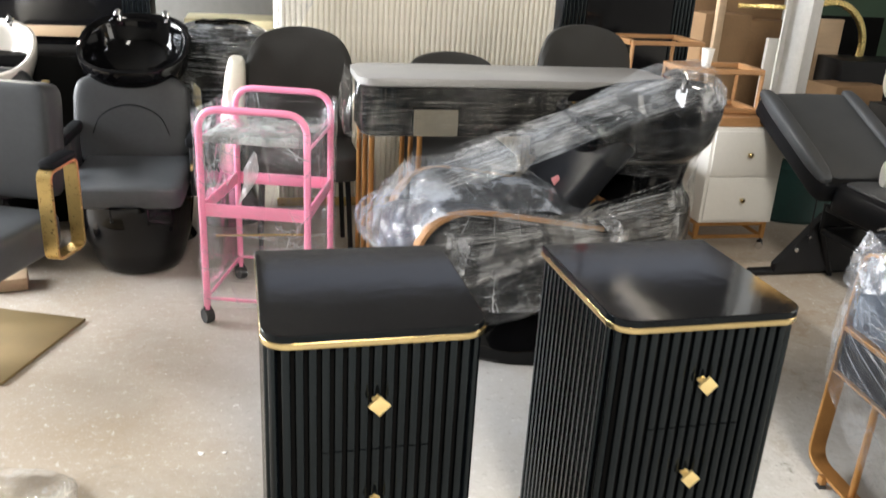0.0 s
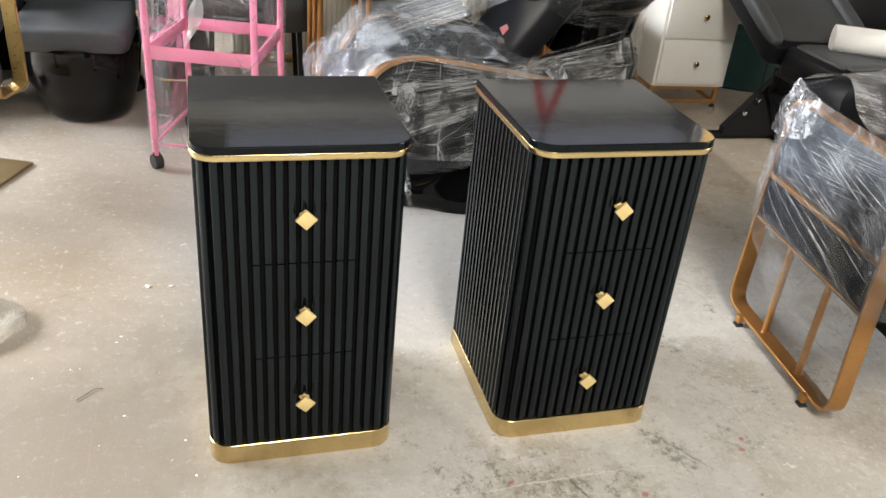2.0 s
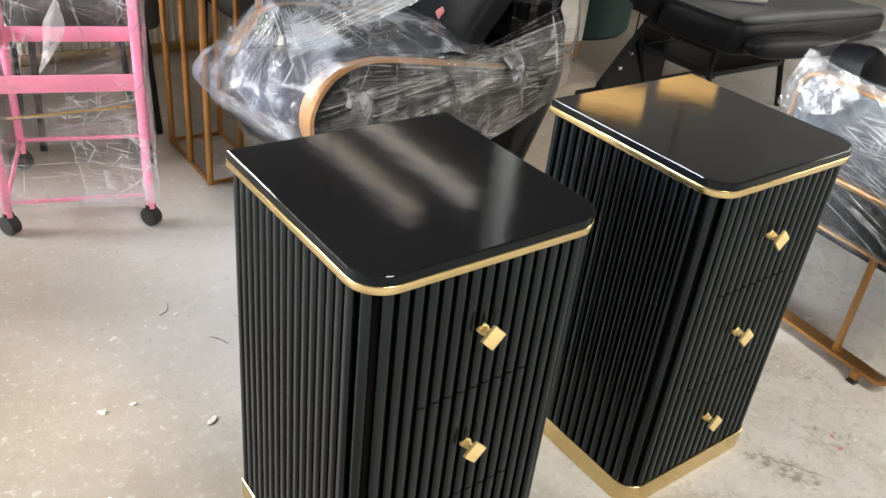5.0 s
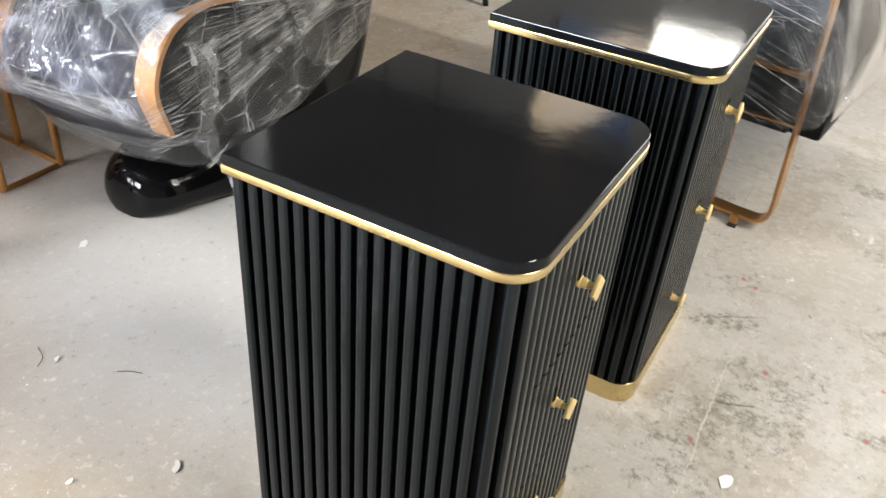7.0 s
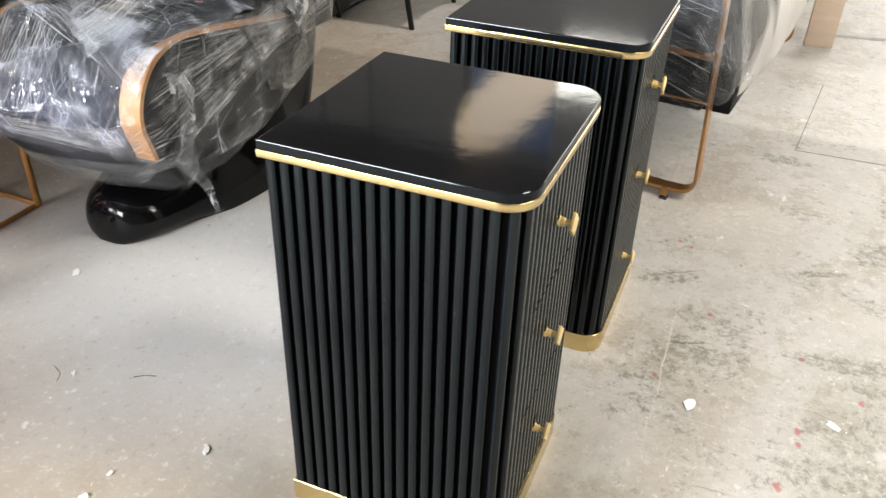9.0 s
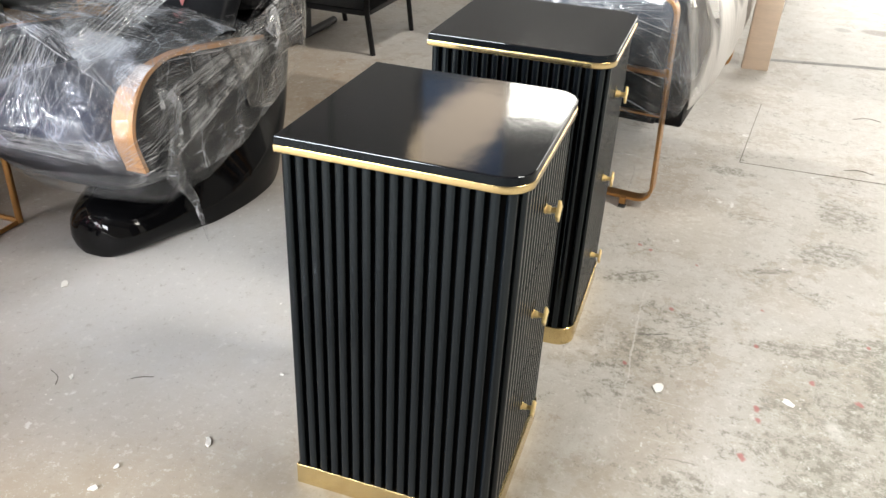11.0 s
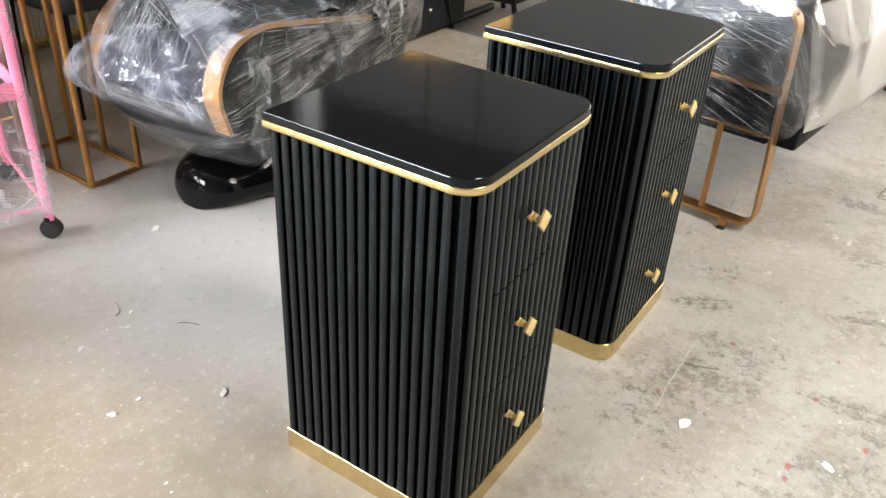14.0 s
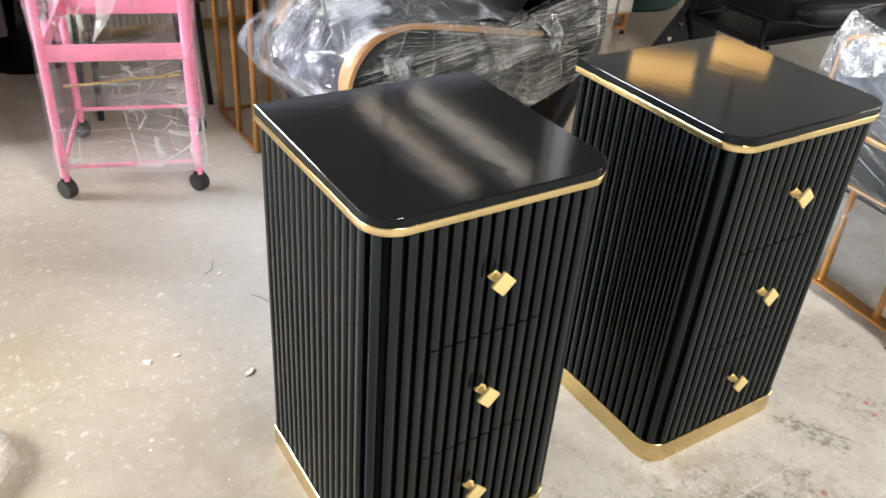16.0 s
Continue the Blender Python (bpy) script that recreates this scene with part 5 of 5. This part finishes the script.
# ---- the styling chair with gold arms ----
def styling_chair():
    c = thing("styling_chair", pose(-1.002, 2.977, 0, 0, 0, -21), "black styling chair with flat gold arms on a square gold base", "chair")
    part("base_plate", box((0.51, 0.51, 0.012), (0.04, 0.0, 0.007), (0, 0, 0), 0.004), M["dullgold"], c, "square gold base plate")
    part("column", lathe([(0.06, 0.012), (0.06, 0.03), (0.03, 0.05), (0.028, 0.30)], 20), M["chrome"], c)
    part("seat", cushion(0.52, 0.50, 0.15, pose(0.01, -0.01, 0.39), None, 0.2), M["greyvinyl"], c)
    part("backrest", cushion(0.50, 0.11, 0.42, pose(0, 0.27, 0.705, -7, 0, 0), None, 0.16), M["chairvinyl"], c)
    for s in (-1, 1):
        x = s * 0.335
        loop = fillet([(x, 0.04, 0.345), (x, 0.045, 0.66), (x, 0.205, 0.675), (x, 0.205, 0.345)], 0.03, 5, True)
        arm = part("arm", sweep(loop, rect(0.012, 0.055), closed=True, up=(1, 0, 0)), M["oldgold"], c, "flat gold bar arm loop")
        part("arm_pad", box((0.06, 0.15, 0.032), (x, 0.13, 0.685), (4, 0, 0), 0.012), M["vinyl"], arm)
    return c


styling_chair()
part_bm = box((0.17, 0.12, 0.055), (0, 0, 0.0275), (0, 0, 0), 0.006)
ob = part("base_block", part_bm, M["board"])
ob.matrix_basis = pose(-1.01, 3.477, 0, 0, 0, 12)
tagged(ob, "small pale wooden block on the concrete floor", "block")


# ---- the round-backed chairs by the ribbed counter ----
def round_chair(m, white, tall=1.065):
    c = thing("round_back_chair", m, "dark grey chair with a rounded back and pale shell" if white else "dark grey chair with a rounded back", "chair", "round-backed chairs")
    w = 0.25
    arch = [(-w, 0, 0.42), (-w, 0, 0.80), (-w * 0.96, 0, 0.93), (-w * 0.75, 0, 1.02), (-w * 0.4, 0, 1.055), (0, 0, 1.065), (w * 0.4, 0, 1.055), (w * 0.75, 0, 1.02), (w * 0.96, 0, 0.93), (w, 0, 0.80), (w, 0, 0.42)]

    def shape(k, y, up=0.0):
        return [Vector((p.x * k, y + 0.09 * (1 - (p.x / w) ** 2), 0.42 + (p.z - 0.42) * k * (tall - 0.42) / 0.645 + up)) for p in smooth_line(arch, 3)]

    back = part("backrest", loft([shape(0.95, 0.01), shape(1.0, 0.03), shape(1.0, 0.06), shape(0.96, 0.085)]), M["slate"], c)
    if white:
        part("shell", loft([shape(0.96, 0.09, -0.02), shape(0.98, 0.12, -0.03), shape(0.94, 0.16, -0.04)]), M["cream"], back, "cream outer shell")
        part("shell_side", cushion(0.10, 0.36, 0.52, pose(-0.315, -0.10, 0.66, 0, 6, 0), None, 0.45), M["cream"], back, "cream padded side")
    part("seat", cushion(0.50, 0.48, 0.13, pose(0, -0.17, 0.47), None, 0.25), M["slate"], c)
    for x in (-0.19, 0.19):
        for y in (-0.34, 0.02):
            part("leg", tube([(x * 1.1, y * 1.05, 0.0), (x, y, 0.42)], 0.012), M["steel"], c)
    return c


round_chair(pose(0.247, 3.961, 0), True, 1.035)
round_chair(pose(1, 3.992, 0), False, 0.93)
round_chair(pose(1.695, 3.986, 0), False, 1.085)


# ---- the ribbed cream counter ----
def ribbed_counter():
    c = thing("reception_counter", pose(0.922, 4.735, 0), "tall cream counter with fine upright ribs, film hanging on it", "counter")
    body = part("body", span(-0.77, 0.77, -0.22, 0.3, 0.02, 1.30, 0.02), M["cream"], c)
    me = mesh_of("rib", loft([[Vector((x, y, z)) for x, y in ((-0.0135, 0.0), (-0.0125, -0.008), (-0.006, -0.0125), (0.006, -0.0125), (0.0125, -0.008), (0.0135, 0.0))] for z in (0.05, 1.28)]), M["cream"], 50)
    n = 52
    for i in range(n):
        put_mesh("rib", me, body, pose(-0.75 + 1.5 * (i + 0.5) / n, -0.22, 0))
    part("kickboard", span(-0.78, 0.78, -0.24, -0.225, 0.0, 0.05, 0.003), M["oldgold"], c, "dull gold kickboard")
    film_sheet("plastic_wrap", [[(-0.80, -0.26, 1.3), (-0.78, -0.27, 1.12), (-0.77, -0.26, 0.9)], [(-0.68, -0.27, 1.31), (-0.62, -0.285, 1.13), (-0.70, -0.26, 0.9)], [(-0.55, -0.26, 1.31), (-0.56, -0.27, 1.2), (-0.66, -0.25, 0.95)]], M["hazyfilm"], c, 14, 14, 0.02, 9, 14.0)
    film_sheet("plastic_wrap", [[(0.80, -0.26, 1.3), (0.79, -0.27, 1.1), (0.78, -0.26, 0.86)], [(0.70, -0.27, 1.31), (0.72, -0.285, 1.1), (0.73, -0.26, 0.86)]], M["hazyfilm"], c, 14, 8, 0.02, 9, 15.0)
    return c


ribbed_counter()


# ---- the white drawer unit and what stands on it ----
def white_drawers():
    c = thing("drawer_unit", pose(2.457, 3.815, 0, 0, 0, -2), "white two-drawer unit with brass knobs on a bronze frame with casters", "drawer unit")
    part("body", span(-0.19, 0.222, -0.18, 0.22, 0.155, 0.655, 0.004), M["white"], c)
    for z in (0.285, 0.525):
        d = part("drawer", span(-0.174, 0.206, -0.192, -0.178, z - 0.115, z + 0.115, 0.003), M["white"], c)
        part("knob", lathe([(0.006, 0.0), (0.006, 0.016), (0.013, 0.02), (0.014, 0.027), (0.009, 0.031)], 14, None, pose(0.02, -0.190, z, 90)), M["brass"], d, "round brass knob")
    fr = part("frame", tube([(-0.19, -0.17, 0.145), (0.19, -0.17, 0.145), (0.19, 0.21, 0.145), (-0.19, 0.21, 0.145)], 0.011, None, 6, True), M["bronze"], c, "bronze steel underframe")
    part("lower_rail", tube([(-0.19, -0.17, 0.075), (0.19, -0.17, 0.075), (0.19, 0.21, 0.075), (-0.19, 0.21, 0.075)], 0.011, None, 6, True), M["bronze"], fr)
    for x in (-0.19, 0.19):
        for y in (-0.17, 0.21):
            part("post", span(x - 0.011, x + 0.011, y - 0.011, y + 0.011, 0.066, 0.155), M["bronze"], fr)
            caster(c, (x, y, 0), 0.022, M["chrome"])
    return c


white_drawers()


def frame_table(m, w, d, h, label):
    t = thing("side_table_base", m, label, "table base", "small open wooden table bases")
    r = 0.014
    for y in (-d / 2, d / 2):
        fr = part("side_frame", sweep([(-w / 2, y, r), (w / 2, y, r), (w / 2, y, h - r), (-w / 2, y, h - r)], rect(2 * r, 2 * r), closed=True, up=(0, 1, 0)), M["wood"], t)
    for x in (-w / 2, w / 2):
        for z in (r, h - r):
            part("rail", span(x - r, x + r, -d / 2 + r, d / 2 - r, z - r, z + r, 0.002), M["wood"], t)
    return t


slab_bm = box((0.40, 0.36, 0.05), (0, 0, 0.025), (0, 0, 0), 0.006)
ob = part("wooden_tray", slab_bm, M["wood"])
ob.matrix_basis = pose(2.385, 3.845, 0.656, 0, 0, -2)
tagged(ob, "flat orange-brown wooden tray on the white drawer unit", "tray")
frame_table(pose(2.330, 3.861, 0.707, 0, 0, -2), 0.42, 0.24, 0.225, "open orange-brown wooden frame on a wooden tray")
ob = part("paper_cup", lathe([(0.022, 0.0), (0.023, 0.003), (0.031, 0.085), (0.033, 0.087), (0.031, 0.089)], 18), M["paper"])
ob.matrix_basis = pose(2.255, 3.807, 0.9325)
tagged(ob, "white paper cup standing on a wooden frame", "cup")
stand = thing("plinth_box", pose(2.221, 4.467, 0), "brown cardboard box standing on the floor", "box")
part("carton", span(-0.30, 0.30, -0.22, 0.22, 0.0, 0.70, 0.006), M["card"], stand)
frame_table(pose(2.263, 4.418, 0.701), 0.42, 0.34, 0.30, "open orange-brown wooden frame on a carton")


# ---- the treatment bed ----
def treatment_bed():
    b = thing("treatment_bed", pose(2.705, 3.445, 0), "treatment bed with grey raised pad on black steel base", "bed")
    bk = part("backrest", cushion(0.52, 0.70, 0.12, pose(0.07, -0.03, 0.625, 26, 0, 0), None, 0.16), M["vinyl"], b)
    # upper layers and bolsters are a lighter grey than the black pads
    part("back_top", cushion(0.46, 0.64, 0.03, pose(0.075, -0.045, 0.678, 26, 0, 0), None, 0.22), M["greyvinyl"], bk, "grey upper layer of the pad")
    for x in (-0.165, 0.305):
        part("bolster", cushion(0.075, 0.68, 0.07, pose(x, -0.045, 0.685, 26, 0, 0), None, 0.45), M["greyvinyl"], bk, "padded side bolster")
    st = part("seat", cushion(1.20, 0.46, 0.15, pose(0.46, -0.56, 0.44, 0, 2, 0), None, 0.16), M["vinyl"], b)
    part("seat_top", cushion(1.14, 0.40, 0.03, pose(0.46, -0.555, 0.512, 0, 2, 0), None, 0.22), M["greyvinyl"], st, "grey upper layer of the seat")
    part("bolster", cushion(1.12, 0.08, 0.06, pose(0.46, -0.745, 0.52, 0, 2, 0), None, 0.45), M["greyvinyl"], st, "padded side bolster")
    arm = part("armrest", cushion(0.70, 0.11, 0.10, pose(0.22, -0.85, 0.43, 0, 4, 0), None, 0.5), M["vinyl"], b)
    part("pillow_roll", lathe([(0.03, -0.15), (0.06, -0.145), (0.062, 0.145), (0.03, 0.15)], 20, None, pose(0.17, -0.50, 0.59, 90, 0, 62)), M["paper"], b, "white paper roll")
    base = part("floor_bar", tube([(-0.335, -0.15, 0.022), (0.55, -0.15, 0.022)], 0.022), M["steel"], b)
    tri = [(-0.22, 0.03), (0.20, 0.03), (0.20, 0.43), (0.09, 0.43), (-0.22, 0.07)]
    part("lift_plate", loft([[Vector((x, y, z)) for x, z in tri] for y in (-0.19, -0.15)]), M["steel"], b, "black triangular lift plate")
    part("rod", tube([(-0.08, -0.2, 0.19), (-0.1, -0.22, 0.55)], 0.004), M["steel"], b)
    for x, z in ((-0.13, 0.148), (-0.074, 0.215)):
        part("bolt", lathe([(0.012, 0), (0.012, 0.01), (0.006, 0.014)], 10, None, pose(x, -0.19, z, 90)), M["chrome"], b, "bright bolt")
    rack = part("rack", sweep(fillet([(-0.02, -0.62, 0.25), (0.52, -0.62, 0.25), (0.52, -0.2, 0.25), (-0.02, -0.2, 0.25)], 0.03, 3, True), rect(0.03, 0.03), closed=True, up=(0, 0, 1)), M["steel"], b)
    part("rack", sweep(fillet([(-0.02, -0.62, 0.36), (0.52, -0.62, 0.36), (0.52, -0.2, 0.36), (-0.02, -0.2, 0.36)], 0.03, 3, True), rect(0.03, 0.03), closed=True, up=(0, 0, 1)), M["steel"], b)
    for x in (-0.02, 0.52):
        for y in (-0.62, -0.2):
            part("post", tube([(x, y, 0.38), (x, y, 0.25), (x + 0.12, y + 0.02, 0.0)], 0.014), M["steel"], rack)
    part("rack_plate", span(-0.01, 0.51, -0.61, -0.21, 0.245, 0.255), M["steel"], rack)
    return b


treatment_bed()

# ---- what stands at the back of the hall ----
pil = bmesh.new()
span(-0.075, 0.075, -0.10, -0.088, 0, TOP, 0, pil)
span(-0.075, 0.075, 0.088, 0.10, 0, TOP, 0, pil)
span(-0.007, 0.007, -0.088, 0.088, 0, TOP, 0, pil)
ob = structure("column", pil, M["grey"], "grey painted steel roof column", "column")
ob.matrix_basis = pose(3.86, 5.373, 0, 0, 0, 28)

ring = thing("round_mirror_frame", pose(4.58, 6.035, 0.78), "round gold foil mirror frame fixed to a board", "mirror frame")
part("hoop", sweep([(0.36 * math.cos(a), 0, 0.36 * math.sin(a)) for a in [2 * math.pi * i / 48 for i in range(48)]], rect(0.05, 0.045), closed=True, up=(0, 1, 0)), M["gilt"], ring)


def panel(name, m, size, material, label, category, bevel=0.004, group=""):
    o = part(name, box(size, (0, 0, size[2] / 2), (0, 0, 0), bevel), material)
    o.matrix_basis = m
    return tagged(o, label, category, group)


panel("leaning_sheet", pose(3.87, 6.385, 0), (1.0, 0.05, 1.75), M["card"], "large brown board leaning at the back", "board")
panel("leaning_sheet", pose(5.01, 6.49, 0), (0.9, 0.05, 1.0), M["core"], "large black board leaning at the back", "board")
panel("dark_case", pose(4.979, 5.877, 0, 0, 0, -6), (0.8, 0.4, 0.72), M["steel"], "dark flat case standing on the floor", "case")
panel("carton", pose(3.64, 6.123, 0, 0, 0, 4), (0.42, 0.3, 1.02), M["card"], "tall brown cardboard carton standing on the floor", "carton", group="brown cartons")
panel("carton", pose(4.155, 6.196, 0, 0, 0, -3), (0.52, 0.25, 0.97), M["card"], "tall brown cardboard carton standing on the floor", "carton", group="brown cartons")
panel("carton", pose(4.568, 5.656, 0, 0, 0, 10), (0.5, 0.3, 0.56), M["card"], "brown cardboard carton standing on the floor", "carton", group="brown cartons")
panel("timber_post", pose(3.537, 5.927, 0), (0.06, 0.05, 1.6), M["board"], "pale timber batten leaning upright", "batten")
panel("timber_rail", pose(4.036, 5.988, 1.07), (0.62, 0.04, 0.035), M["gilt"], "gold foil covered rail", "rail")
panel("framed_picture_back", pose(4.063, 5.807, 0.0, 0, 0, 5), (0.34, 0.03, 0.87), M["white"], "white framed panel leaning on cartons", "panel")
panel("pale_carton", pose(4.677, 6.138, 0.0), (0.22, 0.06, 1.0), M["board"], "pale board standing on its edge", "board")
tub = part("teal_tub", lathe([(0.40, 0.0), (0.42, 0.02), (0.43, 0.30), (0.44, 0.33), (0.40, 0.36)], 36), M["teal"])
tub.matrix_basis = pose(3.231, 4.393, 0)
tagged(tub, "round dark teal stool tub on the floor", "tub")
lid = part("white_cushion", cushion(0.80, 0.80, 0.11, pose(0, 0, 0.055), None, 0.6), M["cream"])
lid.matrix_basis = pose(3.231, 4.393, 0.36)
tagged(lid, "round cream cushion lying on a teal tub", "cushion")
pil2 = part("white_cushion", cushion(0.5, 0.4, 0.35, pose(0, 0, 0.175), None, 0.5), M["cream"])
pil2.matrix_basis = pose(4.138, 4.37, 0.62, 0, 0, 12)
tagged(pil2, "puffy white cushion on a black stand", "cushion")
panel("black_stand", pose(4.349, 4.326, 0), (0.8, 0.6, 0.615), M["steel"], "low black stand on the concrete floor", "stand")
panel("green_screen_wall", pose(6.09, 7.11, 0), (1.9, 0.1, 2.3), M["green"], "dull green painted partition", "partition")


def mirror_station(m, w, label):
    c = thing("mirror_station", m, label, "mirror station", "black mirror stations")
    body = part("body", span(-w / 2, w / 2, -0.12, 0.12, 0.0, 1.9, 0.006), M["core"], c)
    part("mirror", span(-w / 2 + 0.16, w / 2 - 0.16, -0.128, -0.122, 0.55, 1.75), M["mirror"], c, "dark mirror panel")
    me = slat_mesh(0.02, 1.88, 0.022, 0.010)
    for s in (-1, 1):
        for k in range(6):
            put_mesh("slat", me, body, pose(s * (w / 2 - 0.015 - 0.026 * k), -0.12, 0))
    return c


mirror_station(pose(2.43, 5.274, 0), 0.92, "black fluted mirror station")
mirror_station(pose(-1.023, 5.285, 0), 0.98, "black fluted mirror station")
shelf = panel("pale_shelf", pose(-1.092, 5.127, 0.83), (0.45, 0.06, 0.055), M["board"], "pale wooden ledge on a mirror station", "shelf")
cabl = thing("black_cabinet", pose(-0.928, 4.505, 0), "black lacquered cabinet with small brass knobs", "cabinet")
part("body", span(-0.42, 0.42, -0.2, 0.2, 0.0, 0.84, 0.006), M["core"], cabl)
for x, z in ((-0.02, 0.72), (0.06, 0.42)):
    part("knob", box((0.035, 0.02, 0.012), (x, -0.21, z), (0, 0, 0), 0.003), M["knob"], cabl, "brass knob")
wrapb = thing("wrapped_basin", pose(-0.111, 4.32, 0), "black basin on a stand wrapped in clear film", "basin")
part("bowl", bowl(pose(0, 0, 0.93, 14, 0, 0), 0.40, 0.42, 0.26), M["fibre"], wrapb)
part("stand", lathe([(0.16, 0.0), (0.17, 0.02), (0.12, 0.3), (0.12, 0.8)], 20), M["fibre"], wrapb)
film_sheet("plastic_wrap", [[(0.23 * k * math.cos(a), 0.24 * k * math.sin(a), z) for a in [2 * math.pi * i / 8 for i in range(8)]] for z, k in ((0.45, 0.7), (0.75, 0.95), (0.96, 1.0), (1.02, 0.6))], M["film"], wrapb, 40, 20, 0.014, 9, 16.0, True)
panel("gold_bench", pose(0.053, 5.503, 0.0), (0.85, 0.35, 0.93), M["foil"], "bench covered in pale gold foil", "bench", 0.02)
panel("grey_partition", pose(0.002, 6.14, 0), (3.4, 0.1, 2.4), M["plaster"], "grey plastered partition", "partition")
panel("leaning_board", pose(3.542, 0.950, 0, 0, 0, 98), (0.135, 0.030, 0.60), M["plywood"], "pale wooden board standing on edge by the sofa", "board")

# ---- what hangs from the roof ----
def pendant_lamp(m):
    c = thing("pendant_lamp", m, "warm glowing box pendant lamp hung from the roof", "lamp", "warm pendant lamps")
    part("shade", box((0.30, 0.09, 0.13), (0, 0, 0), (0, 0, 0), 0.012), M["lamp"], c)
    part("cap", box((0.32, 0.11, 0.02), (0, 0, 0.076), (0, 0, 0), 0.004), M["oldgold"], c)
    part("cord", tube([(0, 0, 0.09), (0, 0, TOP - m.translation.z)], 0.006), M["steel"], c)
    return c


pendant_lamp(pose(2.55, 3.23, 1.57, 0, 0, -48))
pendant_lamp(pose(3.20, 3.30, 1.60, 0, 0, -52))
sling = thing("lifting_sling", pose(3.3, 7.45, 3.05), "red webbing lifting sling hung from the roof", "sling")
for sx in (-1, 1):
    part("strap", sweep([(0, 0, 0), (sx * 0.15, 0, -0.40), (sx * 0.24, 0, -0.75)], rect(0.07, 0.012), up=(0, 1, 0)), M["red"], sling)
part("cord", tube([(0, 0, 0), (0, 0, TOP - 3.05)], 0.012), M["steel"], sling)

# ---- things lying on the floor ----
bagob = thing("plastic_bag", pose(-0.676, 1.983, 0), "crumpled clear plastic bag on the concrete floor", "bag")
film_sheet("bag_skin", [[(0.21 * k * math.cos(a), 0.15 * k * math.sin(a), z) for a in [2 * math.pi * i / 10 for i in range(10)]] for z, k in ((0.010, 1.0), (0.028, 0.95), (0.040, 0.6), (0.036, 0.15))], M["bag"], bagob, 50, 16, 0.009, 14, 17.0, True)

rng = random.Random(4)


def scrap(name, at, size, label, category, material):
    bm = bmesh.new()
    n = 9
    rad = [rng.choice((0.55, 0.8, 0.95, 1.1)) for i in range(n)]
    vs = [bm.verts.new((size * rad[i] * math.cos(2 * math.pi * i / n), size * 0.55 * rad[i] * math.sin(2 * math.pi * i / n), 0.0025 + 0.003 * rng.random())) for i in range(n)]
    f = bm.faces.new(vs)
    ext = bmesh.ops.extrude_face_region(bm, geom=[f])
    bmesh.ops.translate(bm, verts=[v for v in ext["geom"] if isinstance(v, bmesh.types.BMVert)], vec=(0, 0, -0.0025))
    o = part(name, bm, material)
    o.matrix_basis = pose(at[0], at[1], 0.0, 0, 0, rng.uniform(0, 180))
    return tagged(o, label, category, "scraps on the floor")


for x, y, s in ((0.052, 2.012, 0.017), (0.638, 1.093, 0.026), (0.709, 0.783, 0.017), (0.114, 2.443, 0.009), (-0.155, 2.153, 0.013), (-0.088, 2.149, 0.008), (0.32, 1.98, 0.008), (0.436, 2.745, 0.02)):
    scrap("paper_scrap", (x, y), s, "torn white scrap of paper on the concrete", "paper scrap", M["paper"])
for pts in (((0.162, 2.307), (0.177, 2.288), (0.189, 2.26)), ((0.075, 2.456), (0.1, 2.471), (0.115, 2.506)), ((-0.294, 1.626), (-0.254, 1.665), (-0.234, 1.665))):
    o = part("twig", tube(smooth_line([(x, y, 0.003) for x, y in pts], 4), 0.0009, None, 6), M["twig"])
    tagged(o, "thin dark twig on the concrete floor", "twig", "scraps on the floor")
flakes = bmesh.new()
for i in range(300):
    x, y = rng.uniform(-1.4, 3.2), rng.uniform(0.2, 3.4)
    r = rng.choice((0.0015, 0.002, 0.002, 0.003, 0.0045))
    n = 5
    a0 = rng.uniform(0, 6.28)
    flakes.faces.new([flakes.verts.new((x + r * rng.uniform(0.5, 1.3) * math.cos(a0 + 6.283 * k / n), y + r * rng.uniform(0.4, 1.0) * math.sin(a0 + 6.283 * k / n), 0.0012)) for k in range(n)])
tagged(part("plaster_flakes", flakes, M["paper"]), "tiny pale plaster flakes strewn on the floor", "debris", kind="stuff")
